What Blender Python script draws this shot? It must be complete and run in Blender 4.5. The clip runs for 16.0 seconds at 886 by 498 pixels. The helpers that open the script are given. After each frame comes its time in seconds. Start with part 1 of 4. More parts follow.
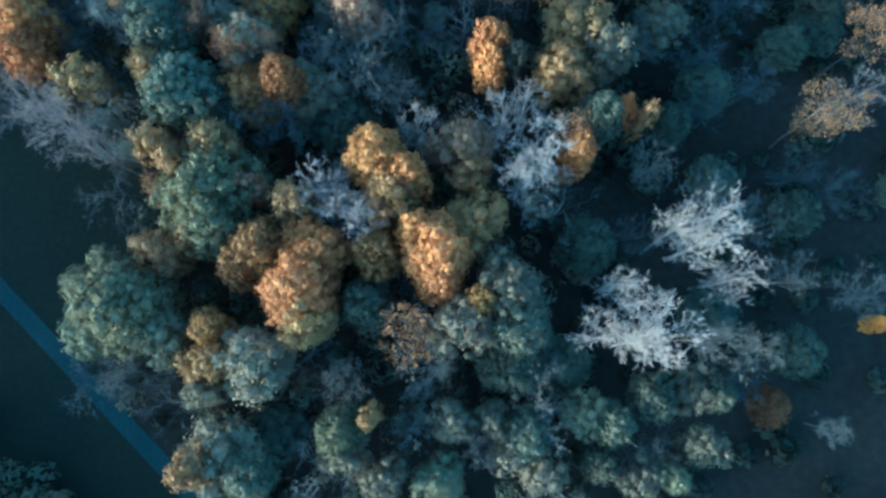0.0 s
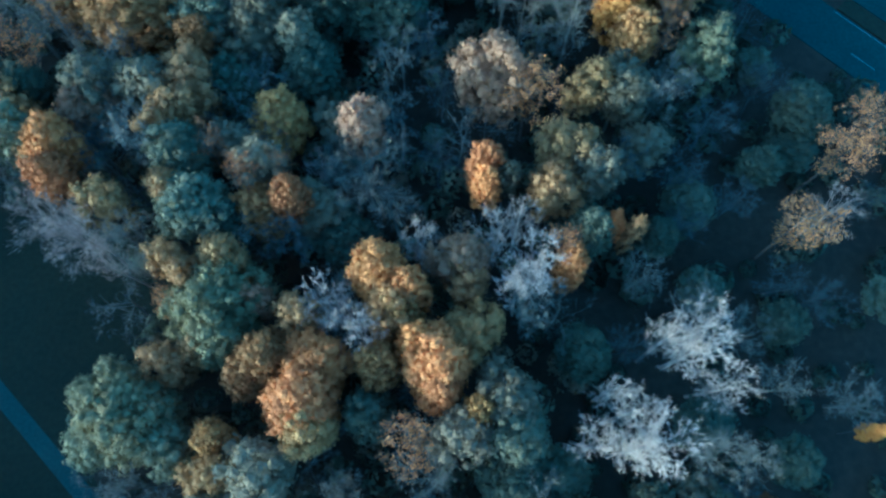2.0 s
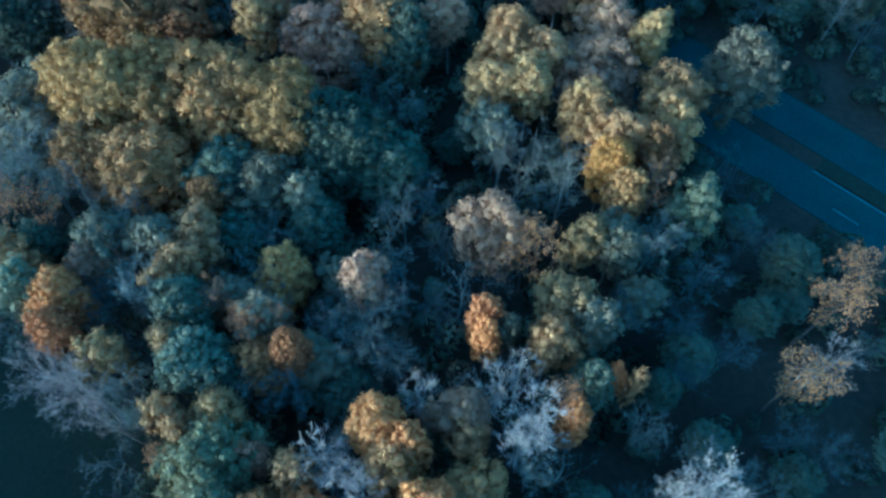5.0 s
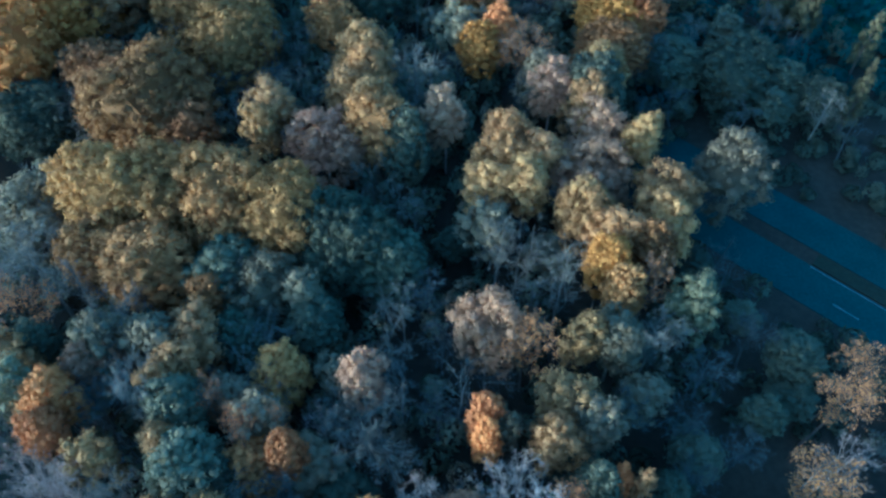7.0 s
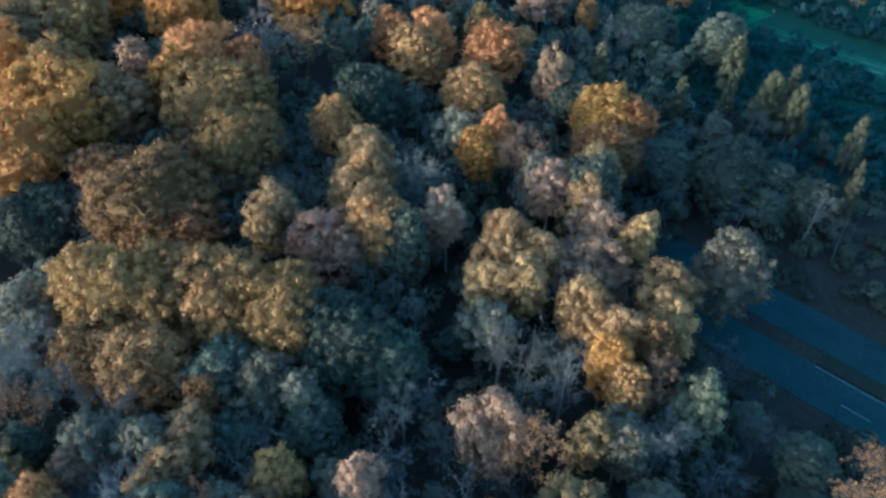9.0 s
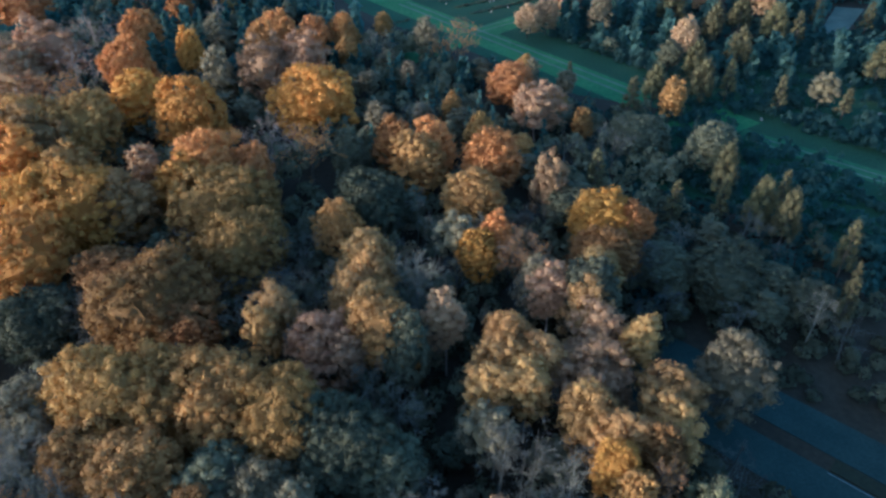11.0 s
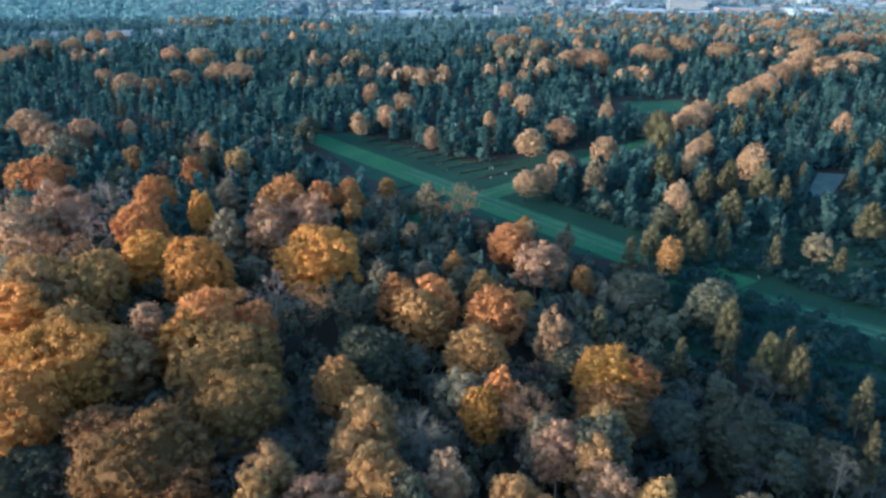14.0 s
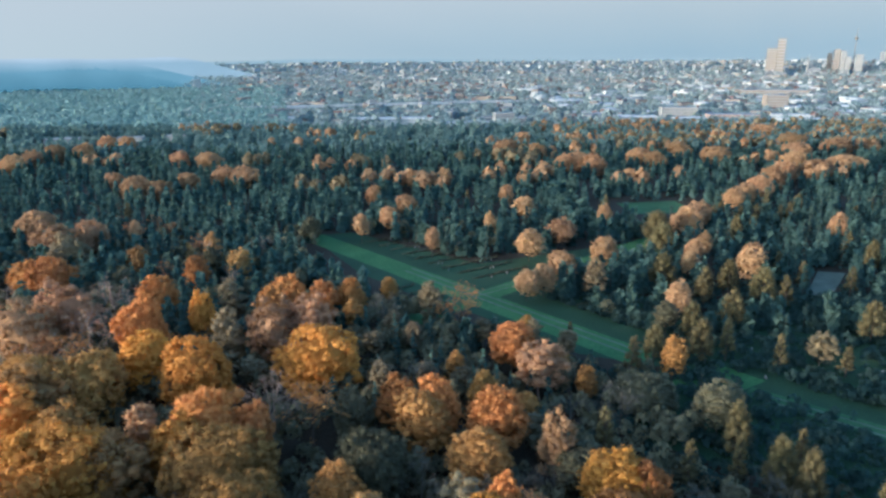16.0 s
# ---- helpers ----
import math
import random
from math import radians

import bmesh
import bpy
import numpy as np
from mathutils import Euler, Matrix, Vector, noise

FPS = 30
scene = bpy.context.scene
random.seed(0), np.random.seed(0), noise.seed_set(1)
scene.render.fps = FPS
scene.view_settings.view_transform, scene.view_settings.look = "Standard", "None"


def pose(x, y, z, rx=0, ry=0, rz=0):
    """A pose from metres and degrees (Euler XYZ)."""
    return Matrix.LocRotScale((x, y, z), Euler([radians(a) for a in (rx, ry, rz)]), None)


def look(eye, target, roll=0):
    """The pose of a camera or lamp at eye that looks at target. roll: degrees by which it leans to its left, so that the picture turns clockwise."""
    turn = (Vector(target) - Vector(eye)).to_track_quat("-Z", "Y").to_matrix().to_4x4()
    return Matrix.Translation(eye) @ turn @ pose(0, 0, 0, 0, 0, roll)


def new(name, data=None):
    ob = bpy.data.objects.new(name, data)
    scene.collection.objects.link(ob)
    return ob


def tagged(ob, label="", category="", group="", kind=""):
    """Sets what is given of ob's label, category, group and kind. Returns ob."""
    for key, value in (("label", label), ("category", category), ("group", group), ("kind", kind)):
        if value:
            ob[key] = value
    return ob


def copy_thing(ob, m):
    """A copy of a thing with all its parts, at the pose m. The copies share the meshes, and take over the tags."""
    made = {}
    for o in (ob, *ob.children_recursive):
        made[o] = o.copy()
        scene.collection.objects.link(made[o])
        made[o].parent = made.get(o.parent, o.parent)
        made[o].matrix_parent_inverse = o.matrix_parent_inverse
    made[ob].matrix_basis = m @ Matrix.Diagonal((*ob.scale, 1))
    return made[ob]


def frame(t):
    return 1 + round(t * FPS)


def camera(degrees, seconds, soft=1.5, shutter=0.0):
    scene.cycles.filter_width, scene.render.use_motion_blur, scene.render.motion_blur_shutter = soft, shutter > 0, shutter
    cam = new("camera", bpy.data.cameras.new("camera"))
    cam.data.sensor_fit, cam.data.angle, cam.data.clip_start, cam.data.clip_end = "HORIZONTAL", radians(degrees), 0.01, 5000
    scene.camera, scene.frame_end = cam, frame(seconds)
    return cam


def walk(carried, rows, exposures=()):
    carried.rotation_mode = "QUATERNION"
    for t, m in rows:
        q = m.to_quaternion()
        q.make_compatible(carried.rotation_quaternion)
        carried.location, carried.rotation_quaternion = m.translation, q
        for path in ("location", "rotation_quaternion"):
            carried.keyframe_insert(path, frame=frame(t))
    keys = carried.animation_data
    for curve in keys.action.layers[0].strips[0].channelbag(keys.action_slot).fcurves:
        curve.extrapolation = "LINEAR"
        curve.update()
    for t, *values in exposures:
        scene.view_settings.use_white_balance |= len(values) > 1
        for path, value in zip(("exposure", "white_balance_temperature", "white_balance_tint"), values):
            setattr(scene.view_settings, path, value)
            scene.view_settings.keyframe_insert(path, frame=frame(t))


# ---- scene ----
cam = camera(64.5, 16.0, soft=2.6)
# seconds, x, y, z, heading, pitch, lean
ROWS = [
    (0, 0.00, 0.00, 85.00, -0.00, -81.38, -0.49),
    (0.5, 0.02, 0.02, 85.94, -0.08, -79.32, -0.41),
    (1, 0.03, 0.07, 86.76, -0.17, -77.15, -0.33),
    (1.5, 0.05, 0.13, 87.38, -0.30, -75.12, -0.29),
    (2, 0.05, 0.21, 87.84, -0.41, -73.00, -0.25),
    (2.5, 0.01, 0.24, 88.16, -0.48, -71.02, -0.19),
    (3, -0.00, 0.27, 88.42, -0.55, -68.89, -0.15),
    (3.5, -0.04, 0.26, 88.58, -0.62, -66.93, -0.13),
    (4, -0.08, 0.27, 88.70, -0.67, -64.87, -0.12),
    (6.5, -0.01, 0.11, 88.56, -0.78, -54.88, -0.27),
    (7, -0.06, 0.13, 88.56, -0.87, -52.87, -0.27),
    (7.5, -0.15, 0.15, 88.56, -0.93, -50.95, -0.26),
    (8, -0.23, 0.20, 88.59, -1.01, -48.91, -0.25),
    (8.5, -0.32, 0.25, 88.61, -1.08, -46.95, -0.22),
    (9, -0.40, 0.28, 88.68, -1.16, -44.87, -0.17),
    (11.5, -0.49, 0.23, 88.92, -1.18, -34.51, -0.22),
    (12, -0.53, 0.20, 88.90, -1.18, -32.30, -0.25),
    (12.5, -0.57, 0.14, 88.86, -1.18, -30.20, -0.28),
    (13, -0.64, 0.07, 88.80, -1.16, -27.99, -0.30),
    (13.5, -0.71, -0.00, 88.70, -1.15, -25.89, -0.31),
    (14, -0.79, -0.04, 88.60, -1.13, -23.71, -0.31),
    (14.5, -0.84, -0.05, 88.49, -1.14, -21.68, -0.31),
    (15, -0.88, -0.03, 88.41, -1.13, -19.58, -0.32),
    (15.5, -0.90, -0.02, 88.32, -1.12, -17.63, -0.36),
    (16, -0.92, 0.01, 88.26, -1.11, -15.57, -0.41),
]
EXPOSURES = [(0.0, 2.19, 3330, -21), (4.0, 1.95, 3020, -22), (7.0, 1.98, 3260, -16), (9.0, 1.89, 3640, -9), (11.5, 1.7, 4080, -3), (12.5, 1.75, 4080, -3), (14.0, 1.88, 4180, -2), (16.0, 1.83, 4640, 0)]
walk(cam, [(t, pose(x, y, z, 90 + pitch, 0, yaw) @ pose(0, 0, 0, 0, 0, lean)) for t, x, y, z, yaw, pitch, lean in ROWS], EXPOSURES)

# ---- light: a low autumn sun from the left, and a clear sky ----
SUN_UP, SUN_FROM = 8.5, (-0.945, -0.327)
sun_data = bpy.data.lights.new("sun", "SUN")
sun_data.energy, sun_data.angle, sun_data.color = 2.3, radians(3.0), (1.0, 0.68, 0.44)
sun_dir = Vector((SUN_FROM[0] * math.cos(radians(SUN_UP)), SUN_FROM[1] * math.cos(radians(SUN_UP)), math.sin(radians(SUN_UP))))
sun = new("sun", sun_data)
sun.matrix_world = look(sun_dir * 400, (0, 0, 0))

world = bpy.data.worlds.new("world")
world.use_nodes = True
scene.world = world
wn, wl = world.node_tree.nodes, world.node_tree.links
sky = wn.new("ShaderNodeTexSky")
sky.sky_type, sky.sun_disc = "NISHITA", False
sky.sun_elevation, sky.sun_rotation = radians(SUN_UP), math.atan2(SUN_FROM[0], SUN_FROM[1])
sky.air_density, sky.dust_density, sky.ozone_density = 1.0, 3.0, 1.2
wl.new(sky.outputs[0], wn["Background"].inputs["Color"])
wn["Background"].inputs["Strength"].default_value = 0.15


# ---- materials ----
def material(name, rough=0.9):
    m = bpy.data.materials.new(name)
    m.use_nodes = True
    n, l = m.node_tree.nodes, m.node_tree.links
    b = n["Principled BSDF"]
    b.inputs["Roughness"].default_value = rough
    b.inputs["Specular IOR Level"].default_value = 0.25
    return m, n, l, b


def ramp(n, stops):
    r = n.new("ShaderNodeValToRGB")
    e = r.color_ramp.elements
    while len(e) < len(stops):
        e.new(0.5)
    for el, (p, c) in zip(e, stops):
        el.position, el.color = p, (*c, 1)
    return r


def leaf_material(name, a, b, c, through_light=0.34):
    """Foliage: three tones shared out leaf by leaf, drifting from tree to tree and over the crown."""
    m, n, l, bsdf = material(name, 0.75)
    geo, info = n.new("ShaderNodeNewGeometry"), n.new("ShaderNodeObjectInfo")
    tex = n.new("ShaderNodeTexNoise")
    tex.inputs["Scale"].default_value, tex.inputs["Detail"].default_value = 0.55, 3
    coord = n.new("ShaderNodeTexCoord")
    l.new(coord.outputs["Object"], tex.inputs["Vector"])
    mix = n.new("ShaderNodeMath")
    mix.operation = "MULTIPLY_ADD"
    mix.inputs[1].default_value = 0.2
    l.new(geo.outputs["Random Per Island"], mix.inputs[0])
    drift = n.new("ShaderNodeMath")
    drift.operation = "MULTIPLY_ADD"
    drift.inputs[1].default_value = 0.9
    drift.inputs[2].default_value = -0.05
    l.new(tex.outputs["Fac"], drift.inputs[0])
    l.new(drift.outputs[0], mix.inputs[2])
    r = ramp(n, [(0.05, a), (0.5, b), (0.95, c)])
    l.new(mix.outputs[0], r.inputs[0])
    hsv = n.new("ShaderNodeHueSaturation")
    hue, val = n.new("ShaderNodeMapRange"), n.new("ShaderNodeMapRange")
    hue.inputs["To Min"].default_value, hue.inputs["To Max"].default_value = 0.494, 0.506
    val.inputs["To Min"].default_value, val.inputs["To Max"].default_value = 0.72, 1.22
    twist = n.new("ShaderNodeMath")
    twist.operation = "MULTIPLY"
    twist.inputs[1].default_value = 7.31
    frac = n.new("ShaderNodeMath")
    frac.operation = "FRACT"
    l.new(info.outputs["Random"], hue.inputs["Value"])
    l.new(info.outputs["Random"], twist.inputs[0])
    l.new(twist.outputs[0], frac.inputs[0])
    l.new(frac.outputs[0], val.inputs["Value"])
    l.new(hue.outputs[0], hsv.inputs["Hue"])
    l.new(val.outputs[0], hsv.inputs["Value"])
    l.new(r.outputs[0], hsv.inputs["Color"])
    l.new(hsv.outputs[0], bsdf.inputs["Base Color"])
    tr, add = n.new("ShaderNodeBsdfTranslucent"), n.new("ShaderNodeMixShader")
    l.new(hsv.outputs[0], tr.inputs["Color"])
    add.inputs[0].default_value = through_light
    l.new(bsdf.outputs[0], add.inputs[1])
    l.new(tr.outputs[0], add.inputs[2])
    l.new(add.outputs[0], n["Material Output"].inputs["Surface"])
    return m


def bark_material(name, dark, light, scale=3.0):
    m, n, l, bsdf = material(name, 0.9)
    tex, coord, info = n.new("ShaderNodeTexNoise"), n.new("ShaderNodeTexCoord"), n.new("ShaderNodeObjectInfo")
    tex.inputs["Scale"].default_value, tex.inputs["Detail"].default_value = scale, 6
    l.new(coord.outputs["Object"], tex.inputs["Vector"])
    r = ramp(n, [(0.32, dark), (0.68, light)])
    l.new(tex.outputs["Fac"], r.inputs[0])
    hsv, val = n.new("ShaderNodeHueSaturation"), n.new("ShaderNodeMapRange")
    val.inputs["To Min"].default_value, val.inputs["To Max"].default_value = 0.75, 1.2
    l.new(info.outputs["Random"], val.inputs["Value"])
    l.new(val.outputs[0], hsv.inputs["Value"])
    l.new(r.outputs[0], hsv.inputs["Color"])
    l.new(hsv.outputs[0], bsdf.inputs["Base Color"])
    bump = n.new("ShaderNodeBump")
    bump.inputs["Strength"].default_value, bump.inputs["Distance"].default_value = 0.6, 0.05
    l.new(tex.outputs["Fac"], bump.inputs["Height"])
    l.new(bump.outputs[0], bsdf.inputs["Normal"])
    return m


def ground_material(name, tones, fine, broad, rough=0.95):
    """Two scales of noise over three tones, in metres."""
    m, n, l, bsdf = material(name, rough)
    coord = n.new("ShaderNodeTexCoord")
    t1, t2 = n.new("ShaderNodeTexNoise"), n.new("ShaderNodeTexNoise")
    for t, s in ((t1, fine), (t2, broad)):
        t.inputs["Scale"].default_value, t.inputs["Detail"].default_value = s, 5
        l.new(coord.outputs["Object"], t.inputs["Vector"])
    mix = n.new("ShaderNodeMath")
    mix.operation = "MULTIPLY_ADD"
    mix.inputs[1].default_value = 0.5
    half = n.new("ShaderNodeMath")
    half.operation = "MULTIPLY"
    half.inputs[1].default_value = 0.5
    l.new(t1.outputs["Fac"], mix.inputs[0])
    l.new(t2.outputs["Fac"], half.inputs[0])
    l.new(half.outputs[0], mix.inputs[2])
    r = ramp(n, [(0.36, tones[0]), (0.5, tones[1]), (0.64, tones[2])])
    l.new(mix.outputs[0], r.inputs[0])
    l.new(r.outputs[0], bsdf.inputs["Base Color"])
    bump = n.new("ShaderNodeBump")
    bump.inputs["Strength"].default_value, bump.inputs["Distance"].default_value = 0.5, 0.12
    l.new(t1.outputs["Fac"], bump.inputs["Height"])
    l.new(bump.outputs[0], bsdf.inputs["Normal"])
    return m


LEAF = {
    "amber": leaf_material("amber_leaves", (0.33, 0.134, 0.038), (0.5, 0.222, 0.06), (0.57, 0.3, 0.092)),
    "gold": leaf_material("golden_leaves", (0.33, 0.142, 0.026), (0.55, 0.254, 0.044), (0.63, 0.35, 0.08)),
    "rust": leaf_material("rust_leaves", (0.27, 0.112, 0.034), (0.42, 0.185, 0.054), (0.5, 0.265, 0.084)),
    "brown": leaf_material("brown_leaves", (0.15, 0.073, 0.025), (0.265, 0.13, 0.04), (0.37, 0.19, 0.06)),
    "olive": leaf_material("olive_leaves", (0.16, 0.093, 0.033), (0.35, 0.19, 0.053), (0.5, 0.287, 0.088)),
    "olivegold": leaf_material("olive_gold_leaves", (0.17, 0.104, 0.042), (0.33, 0.194, 0.07), (0.44, 0.272, 0.106)),
    "green": leaf_material("dull_green_leaves", (0.09, 0.084, 0.05), (0.148, 0.136, 0.079), (0.21, 0.187, 0.108)),
    # dusk: green leaves darkened to stand for deep shade; also the hedges' dark green
    "dusk": leaf_material("dark_shaded_leaves", (0.06, 0.059, 0.036), (0.096, 0.092, 0.054), (0.138, 0.127, 0.073)),
    "lime": leaf_material("fresh_green_leaves", (0.14, 0.126, 0.066), (0.23, 0.202, 0.105), (0.32, 0.278, 0.145)),
    "willow": leaf_material("silver_green_leaves", (0.145, 0.126, 0.06), (0.23, 0.193, 0.09), (0.33, 0.268, 0.13)),
    "gray": leaf_material("grey_green_leaves", (0.12, 0.096, 0.056), (0.212, 0.165, 0.094), (0.305, 0.236, 0.134)),
    "tan": leaf_material("tan_leaves", (0.21, 0.12, 0.044), (0.39, 0.222, 0.074), (0.5, 0.315, 0.115)),
    "pinktan": leaf_material("dry_pinkish_leaves", (0.235, 0.132, 0.068), (0.39, 0.224, 0.115), (0.48, 0.31, 0.17)),
    "conifer": leaf_material("conifer_needles", (0.042, 0.074, 0.064), (0.06, 0.1, 0.084), (0.088, 0.124, 0.098), 0.5),
    "apricot": leaf_material("apricot_leaves", (0.25, 0.15, 0.08), (0.39, 0.24, 0.125), (0.47, 0.32, 0.175)),
    # fir, blue and mist carry aerial haze in their colour, spruce a little
    "fir": leaf_material("hazed_needles", (0.085, 0.142, 0.136), (0.128, 0.19, 0.18), (0.18, 0.232, 0.216), 0.5),
    "blue": leaf_material("hazed_town_leaves", (0.18, 0.235, 0.24), (0.235, 0.29, 0.292), (0.3, 0.34, 0.33), 0.5),
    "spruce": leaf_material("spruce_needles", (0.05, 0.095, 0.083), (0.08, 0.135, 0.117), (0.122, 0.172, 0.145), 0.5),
    "mist": leaf_material("hazed_far_leaves", (0.17, 0.275, 0.28), (0.225, 0.335, 0.335), (0.27, 0.365, 0.355), 0.5),
    "pine": leaf_material("pine_needles", (0.064, 0.057, 0.027), (0.115, 0.097, 0.043), (0.185, 0.147, 0.065), 0.25),
}
BARK = {
    "brown": bark_material("brown_bark", (0.05, 0.04, 0.03), (0.14, 0.11, 0.085)),
    "grey": bark_material("grey_bark", (0.105, 0.092, 0.07), (0.215, 0.188, 0.146)),
    # grey bark darkened, the wood's shade put into its colour
    "dark": bark_material("shaded_bark", (0.06, 0.058, 0.05), (0.12, 0.11, 0.095)),
    "mauve": bark_material("mauve_twigs", (0.22, 0.164, 0.128), (0.37, 0.284, 0.228)),
    "feathery": bark_material("pale_twigs", (0.32, 0.244, 0.19), (0.49, 0.382, 0.3)),
    "pale": bark_material("pale_bark", (0.34, 0.264, 0.205), (0.52, 0.41, 0.32)),
}
SOIL = ground_material("leaf_litter", ((0.024, 0.0175, 0.0105), (0.033, 0.0245, 0.0145), (0.047, 0.035, 0.021)), 0.9, 0.05)
# lawn: the shade it lies in is put into these dark tones
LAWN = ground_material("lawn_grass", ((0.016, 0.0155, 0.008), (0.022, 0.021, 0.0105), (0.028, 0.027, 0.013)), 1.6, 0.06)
MOWN = ground_material("cemetery_grass", ((0.042, 0.095, 0.034), (0.062, 0.13, 0.043), (0.088, 0.165, 0.058)), 0.8, 0.05)
MEADOW = ground_material("meadow_grass", ((0.019, 0.04, 0.02), (0.027, 0.054, 0.025), (0.036, 0.069, 0.031)), 1.2, 0.05)
ASPHALT = ground_material("asphalt", ((0.015, 0.024, 0.02), (0.022, 0.033, 0.028), (0.03, 0.044, 0.037)), 2.5, 0.15, 0.8)
PATHWAY = ground_material("path_asphalt", ((0.025, 0.036, 0.03), (0.033, 0.046, 0.039), (0.042, 0.057, 0.048)), 2.5, 0.15, 0.8)
GRAVEL = ground_material("gravel_path", ((0.08, 0.095, 0.072), (0.115, 0.13, 0.1), (0.16, 0.17, 0.135)), 3.0, 0.2)
PAINT = ground_material("road_paint", ((0.1, 0.1, 0.1), (0.17, 0.17, 0.165), (0.26, 0.26, 0.25)), 4, 0.5, 0.7)
STONE = ground_material("grave_stone", ((0.1, 0.1, 0.1), (0.18, 0.18, 0.17), (0.4, 0.4, 0.38)), 3, 0.3, 0.6)


# ---- mesh helpers ----
def face_mesh(name, corners):
    """A mesh of loose faces from an array (faces, corners, 3)."""
    corners = np.asarray(corners, dtype=np.float32)
    n, k = corners.shape[:2]
    me = bpy.data.meshes.new(name)
    me.vertices.add(n * k)
    me.vertices.foreach_set("co", corners.ravel())
    me.loops.add(n * k)
    me.loops.foreach_set("vertex_index", np.arange(n * k, dtype=np.int32))
    me.polygons.add(n)
    me.polygons.foreach_set("loop_start", np.arange(0, n * k, k, dtype=np.int32))
    me.update(calc_edges=True)
    return me


def unit(v):
    return v / np.maximum(np.linalg.norm(v, axis=-1, keepdims=True), 1e-9)


def leaves(rng, where, facing, size, loose=0.24, long=1.25):
    """Randomly turned leaf clumps at the places, facing roughly the given way: (n, 3, 3)."""
    n = len(where)
    nor = unit(facing + loose * rng.normal(size=(n, 3)))
    a = unit(np.cross(nor, rng.normal(size=(n, 3))))
    b = np.cross(nor, a)
    s = (size * rng.uniform(0.45, 1.5, n))[:, None]
    return np.stack([where - a * s * 0.6 * long - b * s * 0.35, where + a * s * 0.6 * long - b * s * 0.25, where + b * s * 0.75], 1)


def prisms(p0, p1, r0, r1, sides=3):
    """Tapered limbs between the points, as quads (n * sides, 4, 3)."""
    d = unit(p1 - p0)
    ref = np.where(np.abs(d[:, 2:3]) > 0.8, np.array([[1.0, 0, 0]]), np.array([[0, 0, 1.0]]))
    u = unit(np.cross(d, ref))
    v = np.cross(d, u)
    out = []
    for k in range(sides):
        q = []
        for j in (k, k + 1):
            a = 2 * math.pi * j / sides
            q.append(u * math.cos(a) + v * math.sin(a))
        out.append(np.stack([p0 + q[0] * r0[:, None], p0 + q[1] * r0[:, None], p1 + q[1] * r1[:, None], p1 + q[0] * r1[:, None]], 1))
    return np.concatenate(out)


def envelope(rng, rough):
    """The uneven outline of a crown: a factor on the ellipsoid for every direction."""
    k, ph = rng.normal(0, 1, (9, 3)) * np.repeat([1.7, 3.2, 5.5], 3)[:, None], rng.uniform(0, 6.28, 9)
    amp = rough * np.repeat([1.0, 0.7, 0.45], 3)

    def factor(d):
        return 1 + (amp * np.sin(d @ k.T + ph)).sum(1)

    return factor


def sprays(rng, R, half, centre, lump, rough, gap=0.0):
    """The leafy sprays that cover a crown: their centres, radii, and the test of what lies outside."""
    env = envelope(rng, rough)
    area = 2 * math.pi * R * R * (0.5 + 1.1 * half / R)
    n = max(14, int(area / (1.95 * lump * lump)))
    g = (np.arange(n) + 0.5) / n
    up = 1 - 1.8 * g
    turn = np.arange(n) * 2.39996 + rng.uniform(0, 6.28)
    d = np.stack([np.cos(turn) * np.sqrt(1 - up**2), np.sin(turn) * np.sqrt(1 - up**2), up], 1)
    d = unit(d + rng.normal(0, 0.32 * lump / R, d.shape))
    k = env(d) * (1 - 0.55 * lump / R) * rng.uniform(0.88, 1.07, n)
    # the widest part sits low, the top is broad
    span = np.array([R, R, half])
    c = d * k[:, None] * span + np.array([0, 0, centre])
    r = lump * rng.uniform(0.62, 1.35, n)
    if gap:
        keep = rng.random(n) > gap
        c, r = c[keep], r[keep]

    def outside(p, deep):
        q = (p - np.array([0, 0, centre])) / span
        ln = np.linalg.norm(q, axis=1)
        return ln > env(q / np.maximum(ln, 1e-6)[:, None]) * deep

    return c, r, env, outside


def on_sprays(rng, c, r, count, outside, deep, flat=0.85):
    """Places on the outer skin of the sprays, and the way out of them."""
    pick = rng.choice(len(r), count * 3, p=r**2 / (r**2).sum())
    d = unit(rng.normal(size=(count * 3, 3)) + np.array([0, 0, 0.2]))
    p = c[pick] + d * r[pick, None] * rng.uniform(0.68, 1.22, count * 3)[:, None] * np.array([1, 1, flat])
    keep = outside(p, deep) & (d[:, 2] > -0.6)
    return p[keep][:count], d[keep][:count]


def globes(rng, c, r, detail, bump, flat=0.85):
    """Rough little globes, as triangles."""
    bm = bmesh.new()
    bmesh.ops.create_icosphere(bm, subdivisions=detail, radius=1.0)
    tri = np.array([[v.co[:] for v in f.verts] for f in bm.faces])
    bm.free()
    _, which = np.unique(np.round(tri.reshape(-1, 3), 3), axis=0, return_inverse=True)
    which = which.ravel()
    out = []
    for q, k in zip(c, r):
        f = rng.uniform(*bump, which.max() + 1)
        out.append(tri * f[which].reshape(-1, 3, 1) * k * np.array([1, 1, flat]) + q)
    return np.concatenate(out)


def crown_heart(env, R, half, centre, share):
    """The dense inside of a crown, shaped like its outline."""
    bm = bmesh.new()
    bmesh.ops.create_icosphere(bm, subdivisions=2, radius=1.0)
    tri = np.array([[v.co[:] for v in f.verts] for f in bm.faces])
    bm.free()
    low = np.clip(1.35 + tri[..., 2:3], 0.6, 1.0)
    k = env(tri.reshape(-1, 3)).reshape(-1, 3, 1) * share * low
    return tri * k * np.array([R, R, half]) + np.array([0, 0, centre])


